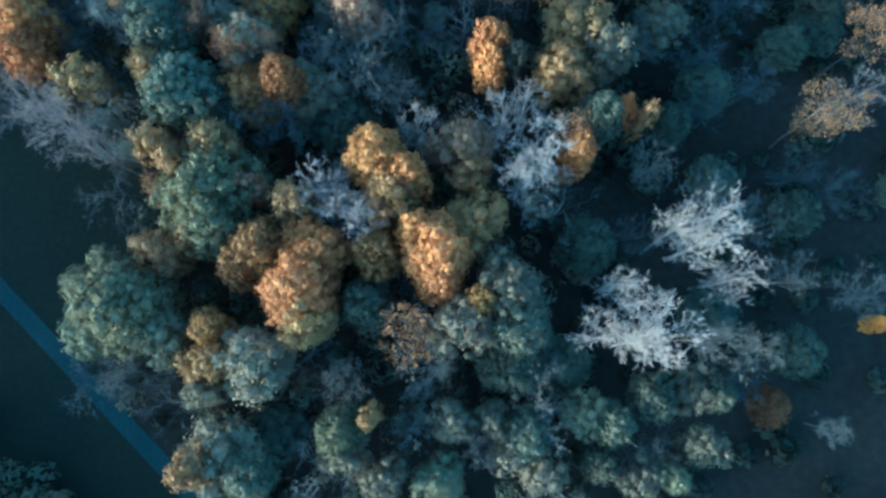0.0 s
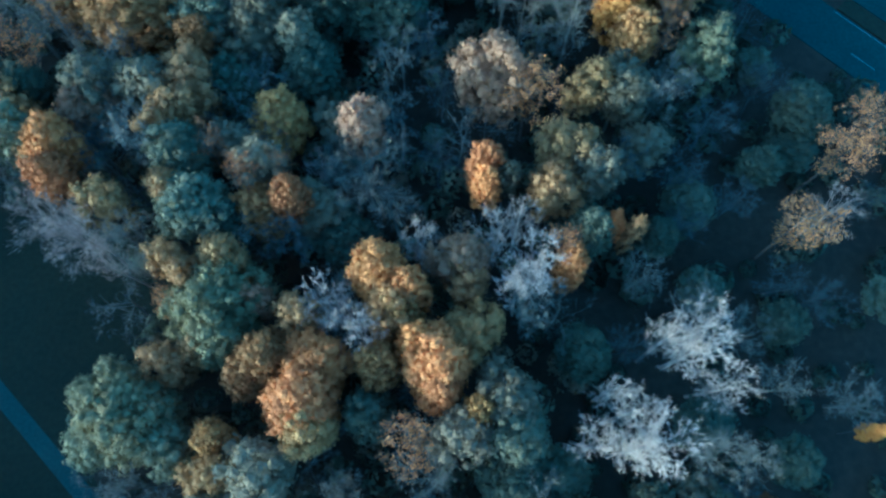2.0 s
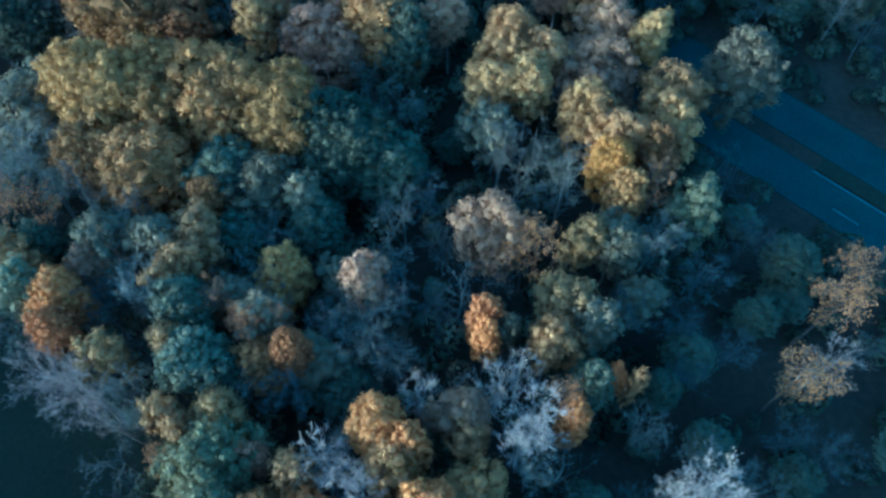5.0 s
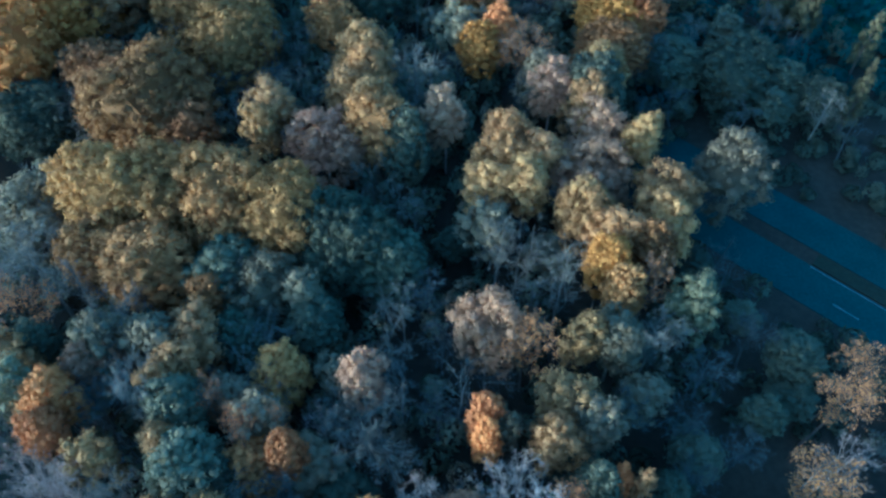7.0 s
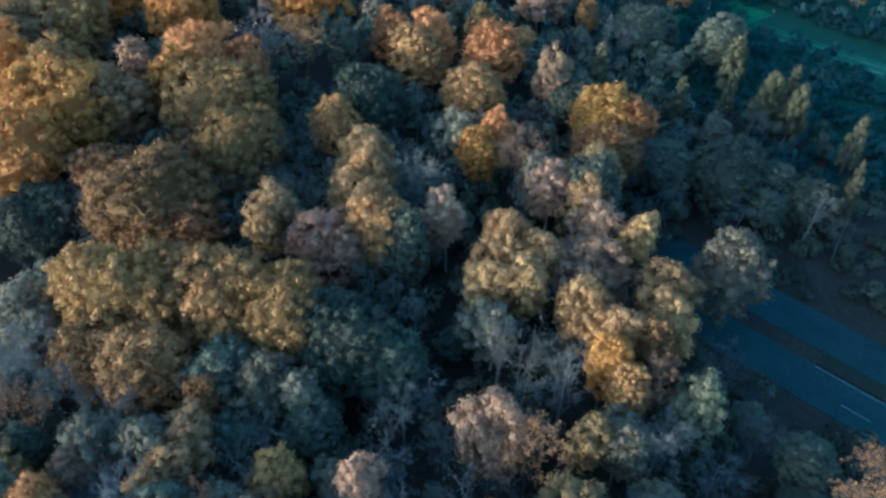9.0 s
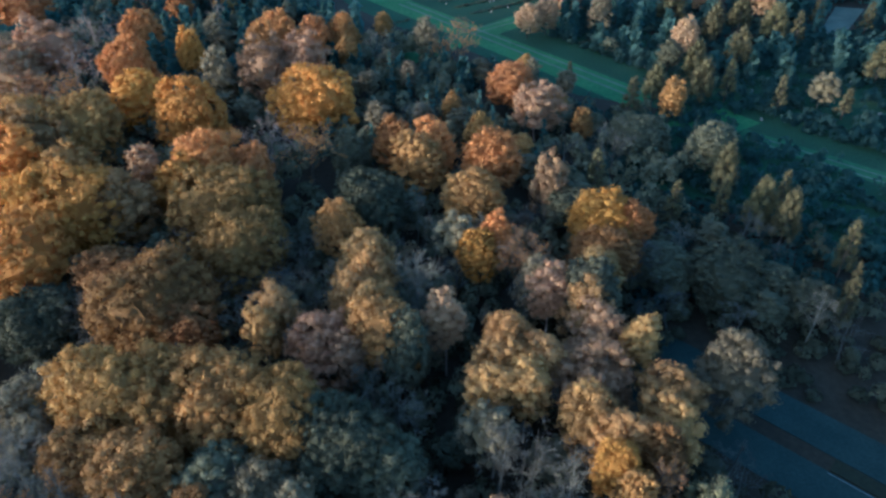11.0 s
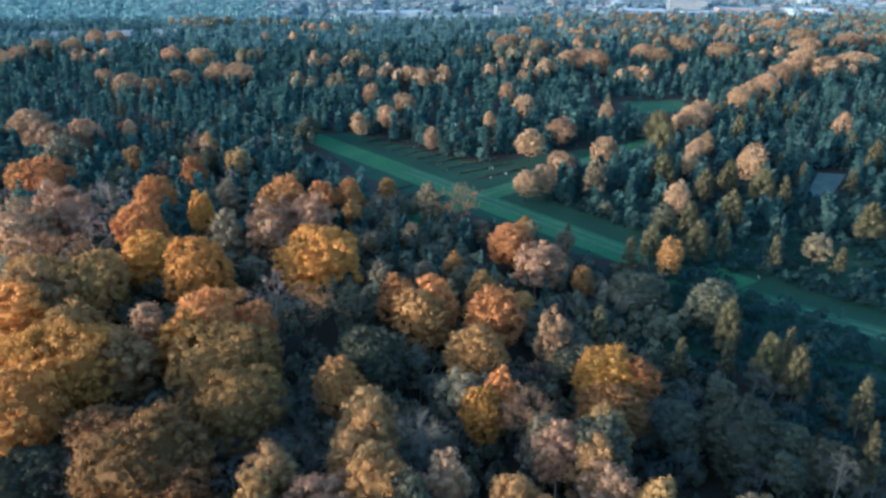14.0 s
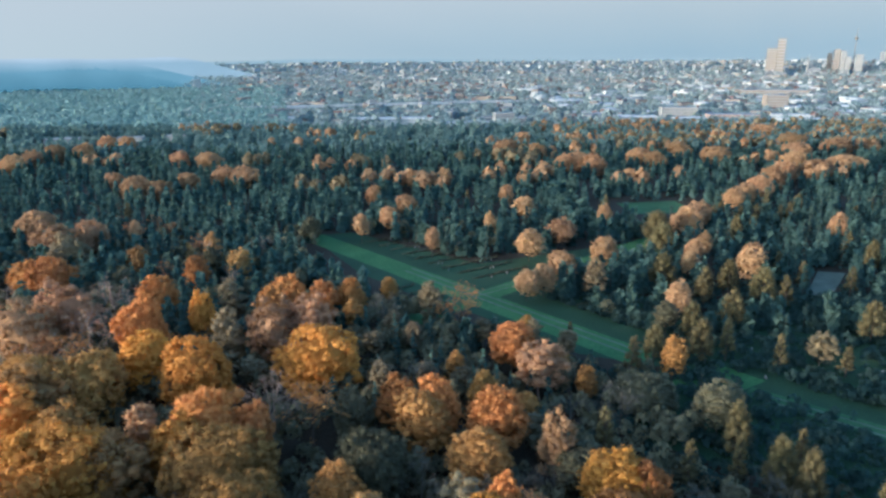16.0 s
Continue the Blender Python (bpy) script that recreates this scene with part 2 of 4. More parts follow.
def limb_frame(rng, R, H, base, limbs=11, subs=2, twigs=5, reach=0.95):
    """A bare crown that fits in radius R between base and H: limb and branch segments, and twig triangles."""
    segs, tips = [], []
    half, mid = (H - base) / 2, (H + base) / 2
    lean = rng.normal(0, 0.25, 2)
    trunk = [np.array([0, 0, -0.2]), np.array([lean[0], lean[1], base * 0.8]), np.array([lean[0] * 2, lean[1] * 2, mid]), np.array([lean[0] * 2.5, lean[1] * 2.5, H * 0.94])]
    rad = [0.03 * R + 0.12, 0.024 * R + 0.09, 0.014 * R + 0.05, 0.02]
    for i in range(3):
        segs.append((trunk[i], trunk[i + 1], rad[i], rad[i + 1], 0))
    for i in range(limbs):
        a = 2 * math.pi * (i * 0.382 + rng.uniform(-0.08, 0.08))
        up = rng.uniform(-0.1, 0.9)
        end = np.array([math.cos(a) * R * reach * math.sqrt(max(0.05, 1 - up * up)), math.sin(a) * R * reach * math.sqrt(max(0.05, 1 - up * up)), mid + up * half]) * rng.uniform(0.85, 1.05)
        end[2] = mid + up * half
        k = rng.uniform(0.15, 0.75)
        start = trunk[1] * (1 - k) + trunk[2] * k if rng.random() < 0.6 else trunk[2] * (1 - k) + trunk[3] * k * 0.8 + trunk[2] * k * 0.2
        pts = [start]
        for s in (0.3, 0.55, 0.8, 1.0):
            p = start + (end - start) * s + np.array([0, 0, 0.22 * half * math.sin(math.pi * s)]) + rng.normal(0, 0.055 * R, 3) * (s < 1)
            pts.append(p)
        r = (0.0065 * R + 0.016) * np.array([1, 0.75, 0.55, 0.38, 0.16])
        for j in range(4):
            segs.append((pts[j], pts[j + 1], r[j], r[j + 1], 1))
            for _ in range(subs + (j > 0)):
                along = unit(pts[j + 1] - pts[j])
                out = unit(along + rng.normal(0, 0.75, 3) + np.array([0, 0, 0.25]))
                p = pts[j] + (pts[j + 1] - pts[j]) * rng.uniform(0.1, 1)
                q = p + out * R * rng.uniform(0.16, 0.3)
                w = q + unit(out + rng.normal(0, 0.4, 3) + np.array([0, 0, 0.2])) * R * rng.uniform(0.1, 0.2)
                segs.append((p, q, r[j + 1] * 0.62, r[j + 1] * 0.38, 2))
                segs.append((q, w, r[j + 1] * 0.38, 0.008, 2))
                for _ in range(twigs):
                    k = rng.random()
                    s = p + (q - p) * k if rng.random() < 0.45 else q + (w - q) * k
                    tips.append((s, unit(out + rng.normal(0, 0.6, 3) + np.array([0, 0, 0.2])), R * rng.uniform(0.07, 0.15)))
        for _ in range(twigs * 2):
            tips.append((pts[4], unit(unit(pts[4] - pts[3]) + rng.normal(0, 0.6, 3)), R * rng.uniform(0.08, 0.18)))
    return segs, tips


def seg_mesh(segs, levels, sides=3):
    s = [x for x in segs if x[4] in levels]
    return prisms(np.array([x[0] for x in s]), np.array([x[1] for x in s]), np.array([x[2] for x in s]), np.array([x[3] for x in s]), sides)


def twig_mesh(rng, tips, width):
    p = np.array([x[0] for x in tips])
    d = np.array([x[1] for x in tips])
    ln = np.array([x[2] for x in tips])[:, None]
    side = unit(np.cross(d, rng.normal(size=d.shape))) * width
    tip = p + d * ln
    out = [np.stack([p - side, p + side, tip], 1)]
    for k in (0.3, 0.65):
        q = p + d * ln * k
        out.append(np.stack([q - side * 0.8, q + side * 0.8, q + unit(d + 0.9 * rng.normal(size=d.shape)) * ln * 0.6], 1))
    return np.concatenate(out)


# ---- trees: each is built once a variant and then copied ----
def part(name, mesh, mat, parent, label=""):
    ob = new(name, mesh)
    ob.parent = parent
    if not mesh.materials:
        mesh.materials.append(mat)
    if mesh.materials[0] != mat:
        ob.material_slots[0].link = "OBJECT"
        ob.material_slots[0].material = mat
    if label:
        tagged(ob, label)
    return ob


MESHES = {}


def tree_meshes(shape, size, lod, variant):
    """The trunk, crown and twig meshes of a tree of unit proportions for its size, made once."""
    key = (shape, size, lod, variant)
    if key in MESHES:
        return MESHES[key]
    rng = np.random.default_rng(1000 + 97 * variant + 7 * len(shape) + 13 * lod + {"s": 1, "m": 2, "b": 3}[size] * 31 + ord(shape[0]))
    R = {"s": 3.0, "m": 5.0, "b": 9.0}[size]
    H = 18.0
    count = {"s": 3300, "m": 7400, "b": 15500}[size] if lod == 0 else {"s": 1300, "m": 2900, "b": 6400}[size]
    leaf = {"s": 0.2, "m": 0.225, "b": 0.245}[size] * (1 if lod == 0 else 1.5)
    half = {"s": 6.3, "m": 7.2, "b": 8.3}[size] + 0.6 * lod
    base = H - 2 * half
    centre = H - half
    out = {}
    if shape in ("dome", "loose"):
        dome = shape == "dome"
        lump = {"s": 0.66, "m": 0.8, "b": 0.98}[size] * (1.0 if dome else 1.25) * (1.25 if lod else 1.0)
        c, r, env, outside = sprays(rng, R, half, centre, lump, 0.075 if dome else 0.12, 0.06 if dome else 0.28)
        p, d = on_sprays(rng, c, r, count, outside, 1 - (1.0 if dome else 1.7) * lump / R)
        solid = [leaves(rng, p, d, leaf, 0.34), crown_heart(env, R, half, centre, max(0.74 if dome else 0.6, 0.92 - 1.3 * lump / R))]
        solid.append(globes(rng, c, r, 1, (0.5, 0.8)))
        out["crown"] = face_mesh("crown", np.concatenate(solid))
        segs, _ = limb_frame(rng, R, H, base, 5 if lod else 8, 1, 0, 0.85)
        out["trunk"] = face_mesh("trunk", seg_mesh(segs, (0, 1), 3))
    elif shape in ("feather", "wispy"):
        segs, tips = limb_frame(rng, R, H, base, {"s": 13, "m": 18, "b": 26}[size] if lod == 0 else 10, 4 if lod == 0 else 2, 11 if lod == 0 else 6)
        out["trunk"] = face_mesh("trunk", seg_mesh(segs, (0, 1), 4))
        wide = {"s": 0.012, "m": 0.015, "b": 0.02}[size] * (1 if lod == 0 else 2.0)
        limbs = seg_mesh(segs, (2,), 2)
        out["crown"] = face_mesh("crown", np.concatenate([limbs[:, (0, 1, 2)], limbs[:, (0, 2, 3)], twig_mesh(rng, tips, wide)]))
        if shape == "wispy":
            n = int(count * 0.46)
            pick = rng.integers(0, len(tips), n)
            p = np.array([tips[i][0] + tips[i][1] * tips[i][2] * rng.uniform(0.2, 1.2) for i in pick]) + rng.normal(0, 0.12, (n, 3))
            out["foliage"] = face_mesh("foliage", leaves(rng, p, np.tile([[0, 0, 0.6]], (n, 1)), leaf * 0.62))
    elif shape == "pine":
        # upright tufts that narrow to a blunt top
        k = np.linspace(0.12, 1.0, 24)
        turn = np.arange(24) * 2.4 + rng.uniform(-0.3, 0.3, 24)
        wide = R * 0.72 * np.sqrt(np.clip(1.02 - k, 0, 1)) * rng.uniform(0.75, 1.1, 24)
        c = np.stack([np.cos(turn) * wide, np.sin(turn) * wide, 3.0 + (H - 4.6) * k], 1)
        r = R * rng.uniform(0.24, 0.36, 24) * (1.15 - 0.45 * k)
        p, d = on_sprays(rng, c, r, int(count * 0.85), lambda q, deep: np.hypot(q[:, 0], q[:, 1]) > deep * R, 0.12, 1.5)
        out["crown"] = face_mesh("crown", np.concatenate([leaves(rng, p, d, leaf * 0.85, 0.55, 1.5), globes(rng, c, r * 0.9, 1, (0.6, 0.88), 1.5)]))
        segs = [(np.array([0, 0, -0.2]), np.array([0.2, 0.1, centre - half * 0.5]), 0.28, 0.2, 0), (np.array([0.2, 0.1, centre - half * 0.5]), np.array([0, 0.1, H * 0.93]), 0.2, 0.05, 0)]
        for q in c:
            segs.append((np.array([0.15, 0.1, max(base * 0.7, q[2] - 2.2)]), q, 0.11, 0.04, 1))
        out["trunk"] = face_mesh("trunk", seg_mesh(segs, (0, 1), 5))
    elif shape == "spruce":
        tiers, per = (15, 30) if lod == 0 else (10, 17)
        z0, ps, ds = 1.2, [], []
        for i in range(tiers):
            k = i / (tiers - 1)
            rr = R * (1 - k) ** 0.85 + 0.12
            m = max(4, int(per * (1 - 0.8 * k)))
            for j in range(m):
                a = rng.uniform(0, 2 * math.pi)
                t = rng.uniform(0.45, 1.06)
                ps.append((math.cos(a) * rr * t, math.sin(a) * rr * t, z0 + (H - z0) * k - 0.3 * rr * t + rng.normal(0, 0.2)))
                ds.append((math.cos(a) * 0.8, math.sin(a) * 0.8, 0.75))
        out["crown"] = face_mesh("crown", leaves(rng, np.array(ps), np.array(ds), 0.34 * R, 0.35, 1.5))
        out["trunk"] = face_mesh("trunk", prisms(np.array([[0, 0, -0.2]]), np.array([[0, 0, H * 0.97]]), np.array([0.24]), np.array([0.03]), 6))
    MESHES[key] = out
    return out


KINDS = {  # shape, leaves, wood, name, label, category
    "amber": ("dome", "amber", "brown", "autumn_tree", "broadleaf tree with a rounded crown of amber autumn leaves"),
    "apricot": ("dome", "apricot", "brown", "autumn_tree", "rounded tree with a soft apricot autumn crown"),
    "gold": ("dome", "gold", "brown", "autumn_tree", "broadleaf tree with a dense golden-yellow autumn crown"),
    "rust": ("dome", "rust", "brown", "autumn_tree", "broadleaf tree with a rust-red autumn crown"),
    "brown": ("dome", "brown", "brown", "broadleaf_tree", "broad dark-brown tree with withered leaves"),
    "olive": ("dome", "olive", "brown", "broadleaf_tree", "broadleaf tree with a heavy olive-green crown"),
    "olivegold": ("loose", "olivegold", "brown", "autumn_tree", "broadleaf tree turning from olive to gold"),
    "green": ("dome", "green", "brown", "broadleaf_tree", "dull green broadleaf tree in the wood's shade"),
    "dusk": ("dome", "dusk", "brown", "broadleaf_tree", "spreading tree coloured dark green for deep shade"),
    "lime": ("loose", "lime", "grey", "broadleaf_tree", "open-crowned tree with fresh green leaves"),
    "willow": ("dome", "willow", "grey", "willow_tree", "wide silver-green willow at the edge of the lawn"),
    "gray": ("loose", "gray", "grey", "broadleaf_tree", "grey-green tree with a thinning crown"),
    "goldgray": ("loose", "gray", "grey", "autumn_tree", "thinning tree with dull tan leaves on grey boughs"),
    "tan": ("loose", "tan", "grey", "broadleaf_tree", "tall tree with a clumpy tan crown"),
    "pink": ("wispy", "rust", "grey", "autumn_tree", "slender half-bare tree with dry russet leaves"),
    "pinktan": ("loose", "pinktan", "mauve", "autumn_tree", "rounded tree with dry pinkish-tan leaves"),
    "wispy": ("wispy", "rust", "brown", "autumn_tree", "half-bare tree with the last amber leaves on brownish twigs"),
    "bare": ("feather", None, "grey", "bare_tree", "leafless grey tree with fine spreading twigs"),
    "shady": ("feather", None, "dark", "bare_tree", "leafless tree with bark coloured dark for shade"),
    "mauve": ("feather", None, "mauve", "bare_tree", "leafless tree with a haze of mauve-brown twigs"),
    "pale": ("feather", None, "pale", "bare_tree", "leafless pale-barked tree with whitish feathery boughs"),
    "pine": ("pine", "pine", "brown", "pine_tree", "upright pine with tufted olive-brown needles"),
    "spruce": ("spruce", "conifer", "brown", "spruce_tree", "narrow dark blue-green spruce"),
}
MADE = {}
SPOTS = []
wild = random.Random(5)


def tree(kind, x, y, r, h, lod=None):
    shape, leaf, wood, name, label = KINDS[kind]
    if lod is None:
        lod = 0 if y < 125 and x > -68 else 1
    size = "s" if r < 3.7 else "m" if r < 6.6 else "b"
    R = {"s": 3.0, "m": 5.0, "b": 9.0}[size]
    key = (kind, size, lod, wild.randrange(3 if lod == 0 else 2))
    r *= {"dome": 1.06, "loose": 1.1, "feather": 1.08, "wispy": 1.1, "pine": 1.0, "spruce": 1.0}[shape]
    m = pose(x, y, 0, 0, 0, wild.uniform(0, 360)) @ Matrix.Diagonal((r / R, r / R, h * wild.uniform(0.97, 1.04) / 18.0, 1))
    if key in MADE:
        first = MADE[key]
        copy_thing(first, m @ Matrix.Diagonal((1 / first.scale.x, 1 / first.scale.y, 1 / first.scale.z, 1)))
    else:
        root = tagged(new(name), label, "tree", "trees of the wood")
        meshes = tree_meshes(shape, size, lod, key[3])
        for n, me in meshes.items():
            part(n, me, LEAF[leaf] if n == "foliage" or (n == "crown" and "foliage" not in meshes and leaf) else BARK["feathery" if kind == "pale" and n == "crown" else wood], root)
        root.matrix_basis = m
        MADE[key] = root
    SPOTS.append((x, y, r))


def plant(kind, rows):
    for x, y, r, h in rows:
        tree(kind, x, y, r, h)


# ---- the ground: one sheet to the horizon ----
def sheet(name, outline, z, mat, label, category="ground"):
    bm = bmesh.new()
    top = [bm.verts.new((x, y, z)) for x, y in outline]
    face = bm.faces.new(top)
    if face.normal.z < 0:
        face.normal_flip()
    face.normal_update()
    if face.normal.z < 0:
        face.normal_flip()
    me = bpy.data.meshes.new(name)
    bm.to_mesh(me)
    bm.free()
    me.materials.append(mat)
    return tagged(new(name, me), label, category, kind="structure")


def strip(a, b, width):
    """The outline of a straight strip from a to b."""
    a, b = Vector(a), Vector(b)
    s = (b - a).normalized().orthogonal() * width / 2
    return [a + s, b + s, b - s, a - s]


def slab(name, outline, z, mat, label, category="road", deep=0.25):
    """A sheet with a real edge, standing z proud of the ground."""
    ob = sheet(name, outline, z, mat, label, category)
    bm = bmesh.new()
    bm.from_mesh(ob.data)
    ext = bmesh.ops.extrude_face_region(bm, geom=bm.faces[:])
    bmesh.ops.translate(bm, verts=[v for v in ext["geom"] if isinstance(v, bmesh.types.BMVert)], vec=(0, 0, -deep))
    bmesh.ops.recalc_face_normals(bm, faces=bm.faces[:])
    bm.to_mesh(ob.data)
    bm.free()
    return ob


bm = bmesh.new()
rings = [0, 30, 80, 160, 300, 600, 1100, 2000, 3400, 4900]
last = None
for rad in rings[1:]:
    row = []
    for k in range(64):
        a = 2 * math.pi * k / 64
        row.append(bm.verts.new((rad * math.cos(a), rad * math.sin(a), 0)))
    for k in range(64):
        if last is None:
            continue
        bm.faces.new((last[k], row[k], row[(k + 1) % 64], last[(k + 1) % 64]))
    if last is None:
        bm.faces.new(row)
    last = row
me = bpy.data.meshes.new("ground")
bm.to_mesh(me)
bm.free()
me.materials.append(SOIL)
tagged(new("ground", me), "dark leaf-covered woodland ground", "ground", kind="structure")

# the open land under the far town: streets, gardens and fields, haze in their pale tones
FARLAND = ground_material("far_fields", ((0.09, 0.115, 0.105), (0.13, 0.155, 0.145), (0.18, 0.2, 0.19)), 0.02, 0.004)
sheet("far_land", [(-2600, 845), (1900, 845), (3600, 2000), (3000, 3700), (-3000, 3700), (-3400, 2000)], 0.02, FARLAND, "land with gardens and streets under the town, coloured hazy grey-green", "land")


def rise(x, y):
    """The height of the land, which climbs gently behind the town."""
    return 45 * np.clip((np.hypot(x, y) - 2830) / 820, 0, 1) ** 1.1


# paler and bluer than the far fields, to stand for more haze
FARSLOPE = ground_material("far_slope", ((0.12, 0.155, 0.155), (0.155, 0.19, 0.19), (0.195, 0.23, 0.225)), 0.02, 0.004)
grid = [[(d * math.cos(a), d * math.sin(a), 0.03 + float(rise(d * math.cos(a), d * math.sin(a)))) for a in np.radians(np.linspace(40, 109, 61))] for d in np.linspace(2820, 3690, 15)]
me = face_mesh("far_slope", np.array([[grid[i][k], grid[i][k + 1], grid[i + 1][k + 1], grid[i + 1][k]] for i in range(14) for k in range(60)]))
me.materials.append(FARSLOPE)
tagged(new("far_slope", me), "slope that climbs behind the town, coloured hazy blue-grey", "land", kind="structure")
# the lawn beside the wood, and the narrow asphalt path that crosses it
sheet("lawn", [(-130, 62), (-75, 52), (-50, 33), (-37, 26), (-33, 20), (-37, 12), (-46, 2), (-60, -8), (-120, -20)], 0.02, LAWN, "green lawn at the edge of the wood, coloured dark for shade", "lawn")
sheet("verge", [(-130, 0), (-60, 3), (-46, 4), (-20, -26), (-12, -70), (-130, -70)], 0.01, LAWN, "grass strip beyond the path in the lawn's darkened colour", "lawn")
slab("path_1", strip((-116.9, 71.1), (-3.9, -41.3), 2.1), 0.06, PATHWAY, "narrow straight asphalt path in deep shade", "path")
# the dual carriageway beyond the trees
AV = Vector((0.72, -0.69))
ACROSS = Vector((0.69, 0.72))
mid = Vector((60.5, 62.5))
for side, name in ((-1, "road_1"), (1, "road_2")):
    c = mid + ACROSS * side * 5.4
    slab(name, strip(c - AV * 34, c + AV * 150, 7.6), 0.08, ASPHALT, "asphalt carriageway in blue shade", "road")
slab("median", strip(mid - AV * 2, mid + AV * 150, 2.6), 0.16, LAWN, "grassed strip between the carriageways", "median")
for k in range(10):
    for side in (-1,):
        c = mid + ACROSS * side * 6.2 + AV * (3.6 + 9.0 * k)
        sheet("road_marking", strip(c, c + AV * 4, 0.14), 0.086, PAINT, "white dashed lane line", "road marking")
sheet("road_marking", strip(mid - ACROSS * 1.9 - AV * 2, mid - ACROSS * 1.9 + AV * 140, 0.14), 0.086, PAINT, "white edge line", "road marking")

# ---- the cemetery: mown avenues that cross, gravel tracks, hedged rows of graves ----
LANE = ground_material("worn_grass", ((0.035, 0.075, 0.03), (0.05, 0.1, 0.04), (0.068, 0.125, 0.05)), 0.8, 0.05)
sheet("meadow", [(-62, 345), (-40, 350), (20, 292), (62, 310), (110, 330), (118, 300), (70, 262), (92, 225), (66, 186), (44, 196), (14, 232), (-2, 246), (-30, 280)], 0.015, MEADOW, "shaded grass between the graves", "lawn")
sheet("avenue_1", strip((-60, 343), (63, 191), 13), 0.03, MOWN, "broad mown green avenue", "lawn")
sheet("avenue_2", strip((-12, 222), (112, 333), 10), 0.04, MOWN, "mown green cross avenue", "lawn")
for off in (-2.2, 1.8):
    d = Vector((122, -151)).normalized().orthogonal() * off
    sheet("track_1", strip(Vector((-10, 285)) + d, Vector((62, 195.5)) + d, 0.8), 0.05, GRAVEL, "pale worn track in the grass", "track")
for off in (-1.6, 1.6):
    d = Vector((126, 92)).normalized().orthogonal() * off
    sheet("track_2", strip(Vector((6, 244)) + d, Vector((40, 269)) + d, 0.5), 0.055, GRAVEL, "pale worn track in the grass", "track")
sheet("grave_field", [(44, 150), (66, 186), (92, 225), (138, 240), (240, 240), (240, 105), (120, 92)], 0.012, MEADOW, "dark grass among the old graves", "lawn")
sheet("avenue_3", strip((84, 170), (150, 108), 7.0), 0.03, LANE, "mown green strip among dark shrubs", "lawn")
for off in (-1.8, 1.2):
    d = Vector((66, -62)).normalized().orthogonal() * off
    sheet("track_3", strip(Vector((86, 168)) + d, Vector((150, 108)) + d, 0.6), 0.05, GRAVEL, "pale worn track in the grass", "track")
sheet("clearing", [(64, 176), (84, 186), (92, 176), (72, 164)], 0.02, MOWN, "small patch of green grass", "lawn")
sheet("clearing", [(116, 385), (152, 388), (150, 420), (112, 415)], 0.03, LANE, "pale worn grass in a clearing of the wood", "clearing")
sheet("yard_2", [(138, 243), (146, 241), (170, 272), (160, 275)], 0.03, GRAVEL, "pale gravelled lane", "lane")
sheet("yard_3", [(152, 238), (172, 226), (174, 234), (156, 246)], 0.03, GRAVEL, "pale gravelled lane", "lane")


def hedge(x, y, length, heading, rng):
    n = int(length * 9)
    p = np.stack([rng.uniform(-length / 2, length / 2, n), rng.normal(0, 0.3, n), rng.uniform(0.15, 0.8, n)], 1)
    me = face_mesh("hedge", leaves(rng, p, np.tile([[0, 0, 0.8]], (n, 1)), 0.6))
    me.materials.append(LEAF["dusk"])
    ob = tagged(new("hedge", me), "low clipped dark hedge along a row of graves", "hedge", "hedges of the cemetery")
    ob.matrix_basis = pose(x, y, 0, 0, 0, heading)


def gravestone(x, y, heading, w, h):
    bm = bmesh.new()
    prof = [(-w / 2, 0), (w / 2, 0), (w / 2, h * 0.8), (w * 0.28, h * 0.96), (0, h), (-w * 0.28, h * 0.96), (-w / 2, h * 0.8)]
    f = [bm.verts.new((a, -0.09, b)) for a, b in prof]
    b_ = [bm.verts.new((a, 0.09, b)) for a, b in prof]
    bm.faces.new(f)
    bm.faces.new(b_[::-1])
    for k in range(len(prof)):
        j = (k + 1) % len(prof)
        bm.faces.new((f[k], b_[k], b_[j], f[j]))
    bmesh.ops.recalc_face_normals(bm, faces=bm.faces[:])
    me = bpy.data.meshes.new("gravestone")
    bm.to_mesh(me)
    bm.free()
    me.materials.append(STONE)
    ob = tagged(new("gravestone", me), "small pale upright gravestone on the grass", "gravestone", "gravestones")
    ob.matrix_basis = pose(x, y, 0, 0, 0, heading)


grave_rng = np.random.default_rng(4)
CROSS = math.degrees(math.atan2(92, 126))
u, v = Vector((122, -151)).normalized(), Vector((126, 92)).normalized()
node = Vector((17, 250))
for i in range(9):      # rows beyond the crossing
    c = node - u * (16 + 9.5 * i) + v * 27
    hedge(c.x, c.y, 30, CROSS - 3, grave_rng)
    for k in range(2):
        g = c + v * grave_rng.uniform(-14, 14) + u * 2.2
        gravestone(g.x, g.y, CROSS + 90, grave_rng.uniform(0.5, 0.8), grave_rng.uniform(0.6, 1.0))
for i in range(2, 6):   # rows on this side, right of the avenue
    c = node + u * (14 + 8.5 * i) + v * 26
    hedge(c.x, c.y, 15, CROSS - 3, grave_rng)
    for k in range(2):
        g = c + v * grave_rng.uniform(-10, 10) + u * 2.2
        gravestone(g.x, g.y, CROSS + 90, grave_rng.uniform(0.5, 0.8), grave_rng.uniform(0.6, 1.0))
for i in range(3):
    c = node - u * (8 + 9 * i) - v * 18
    hedge(c.x, c.y, 16, CROSS - 3, grave_rng)
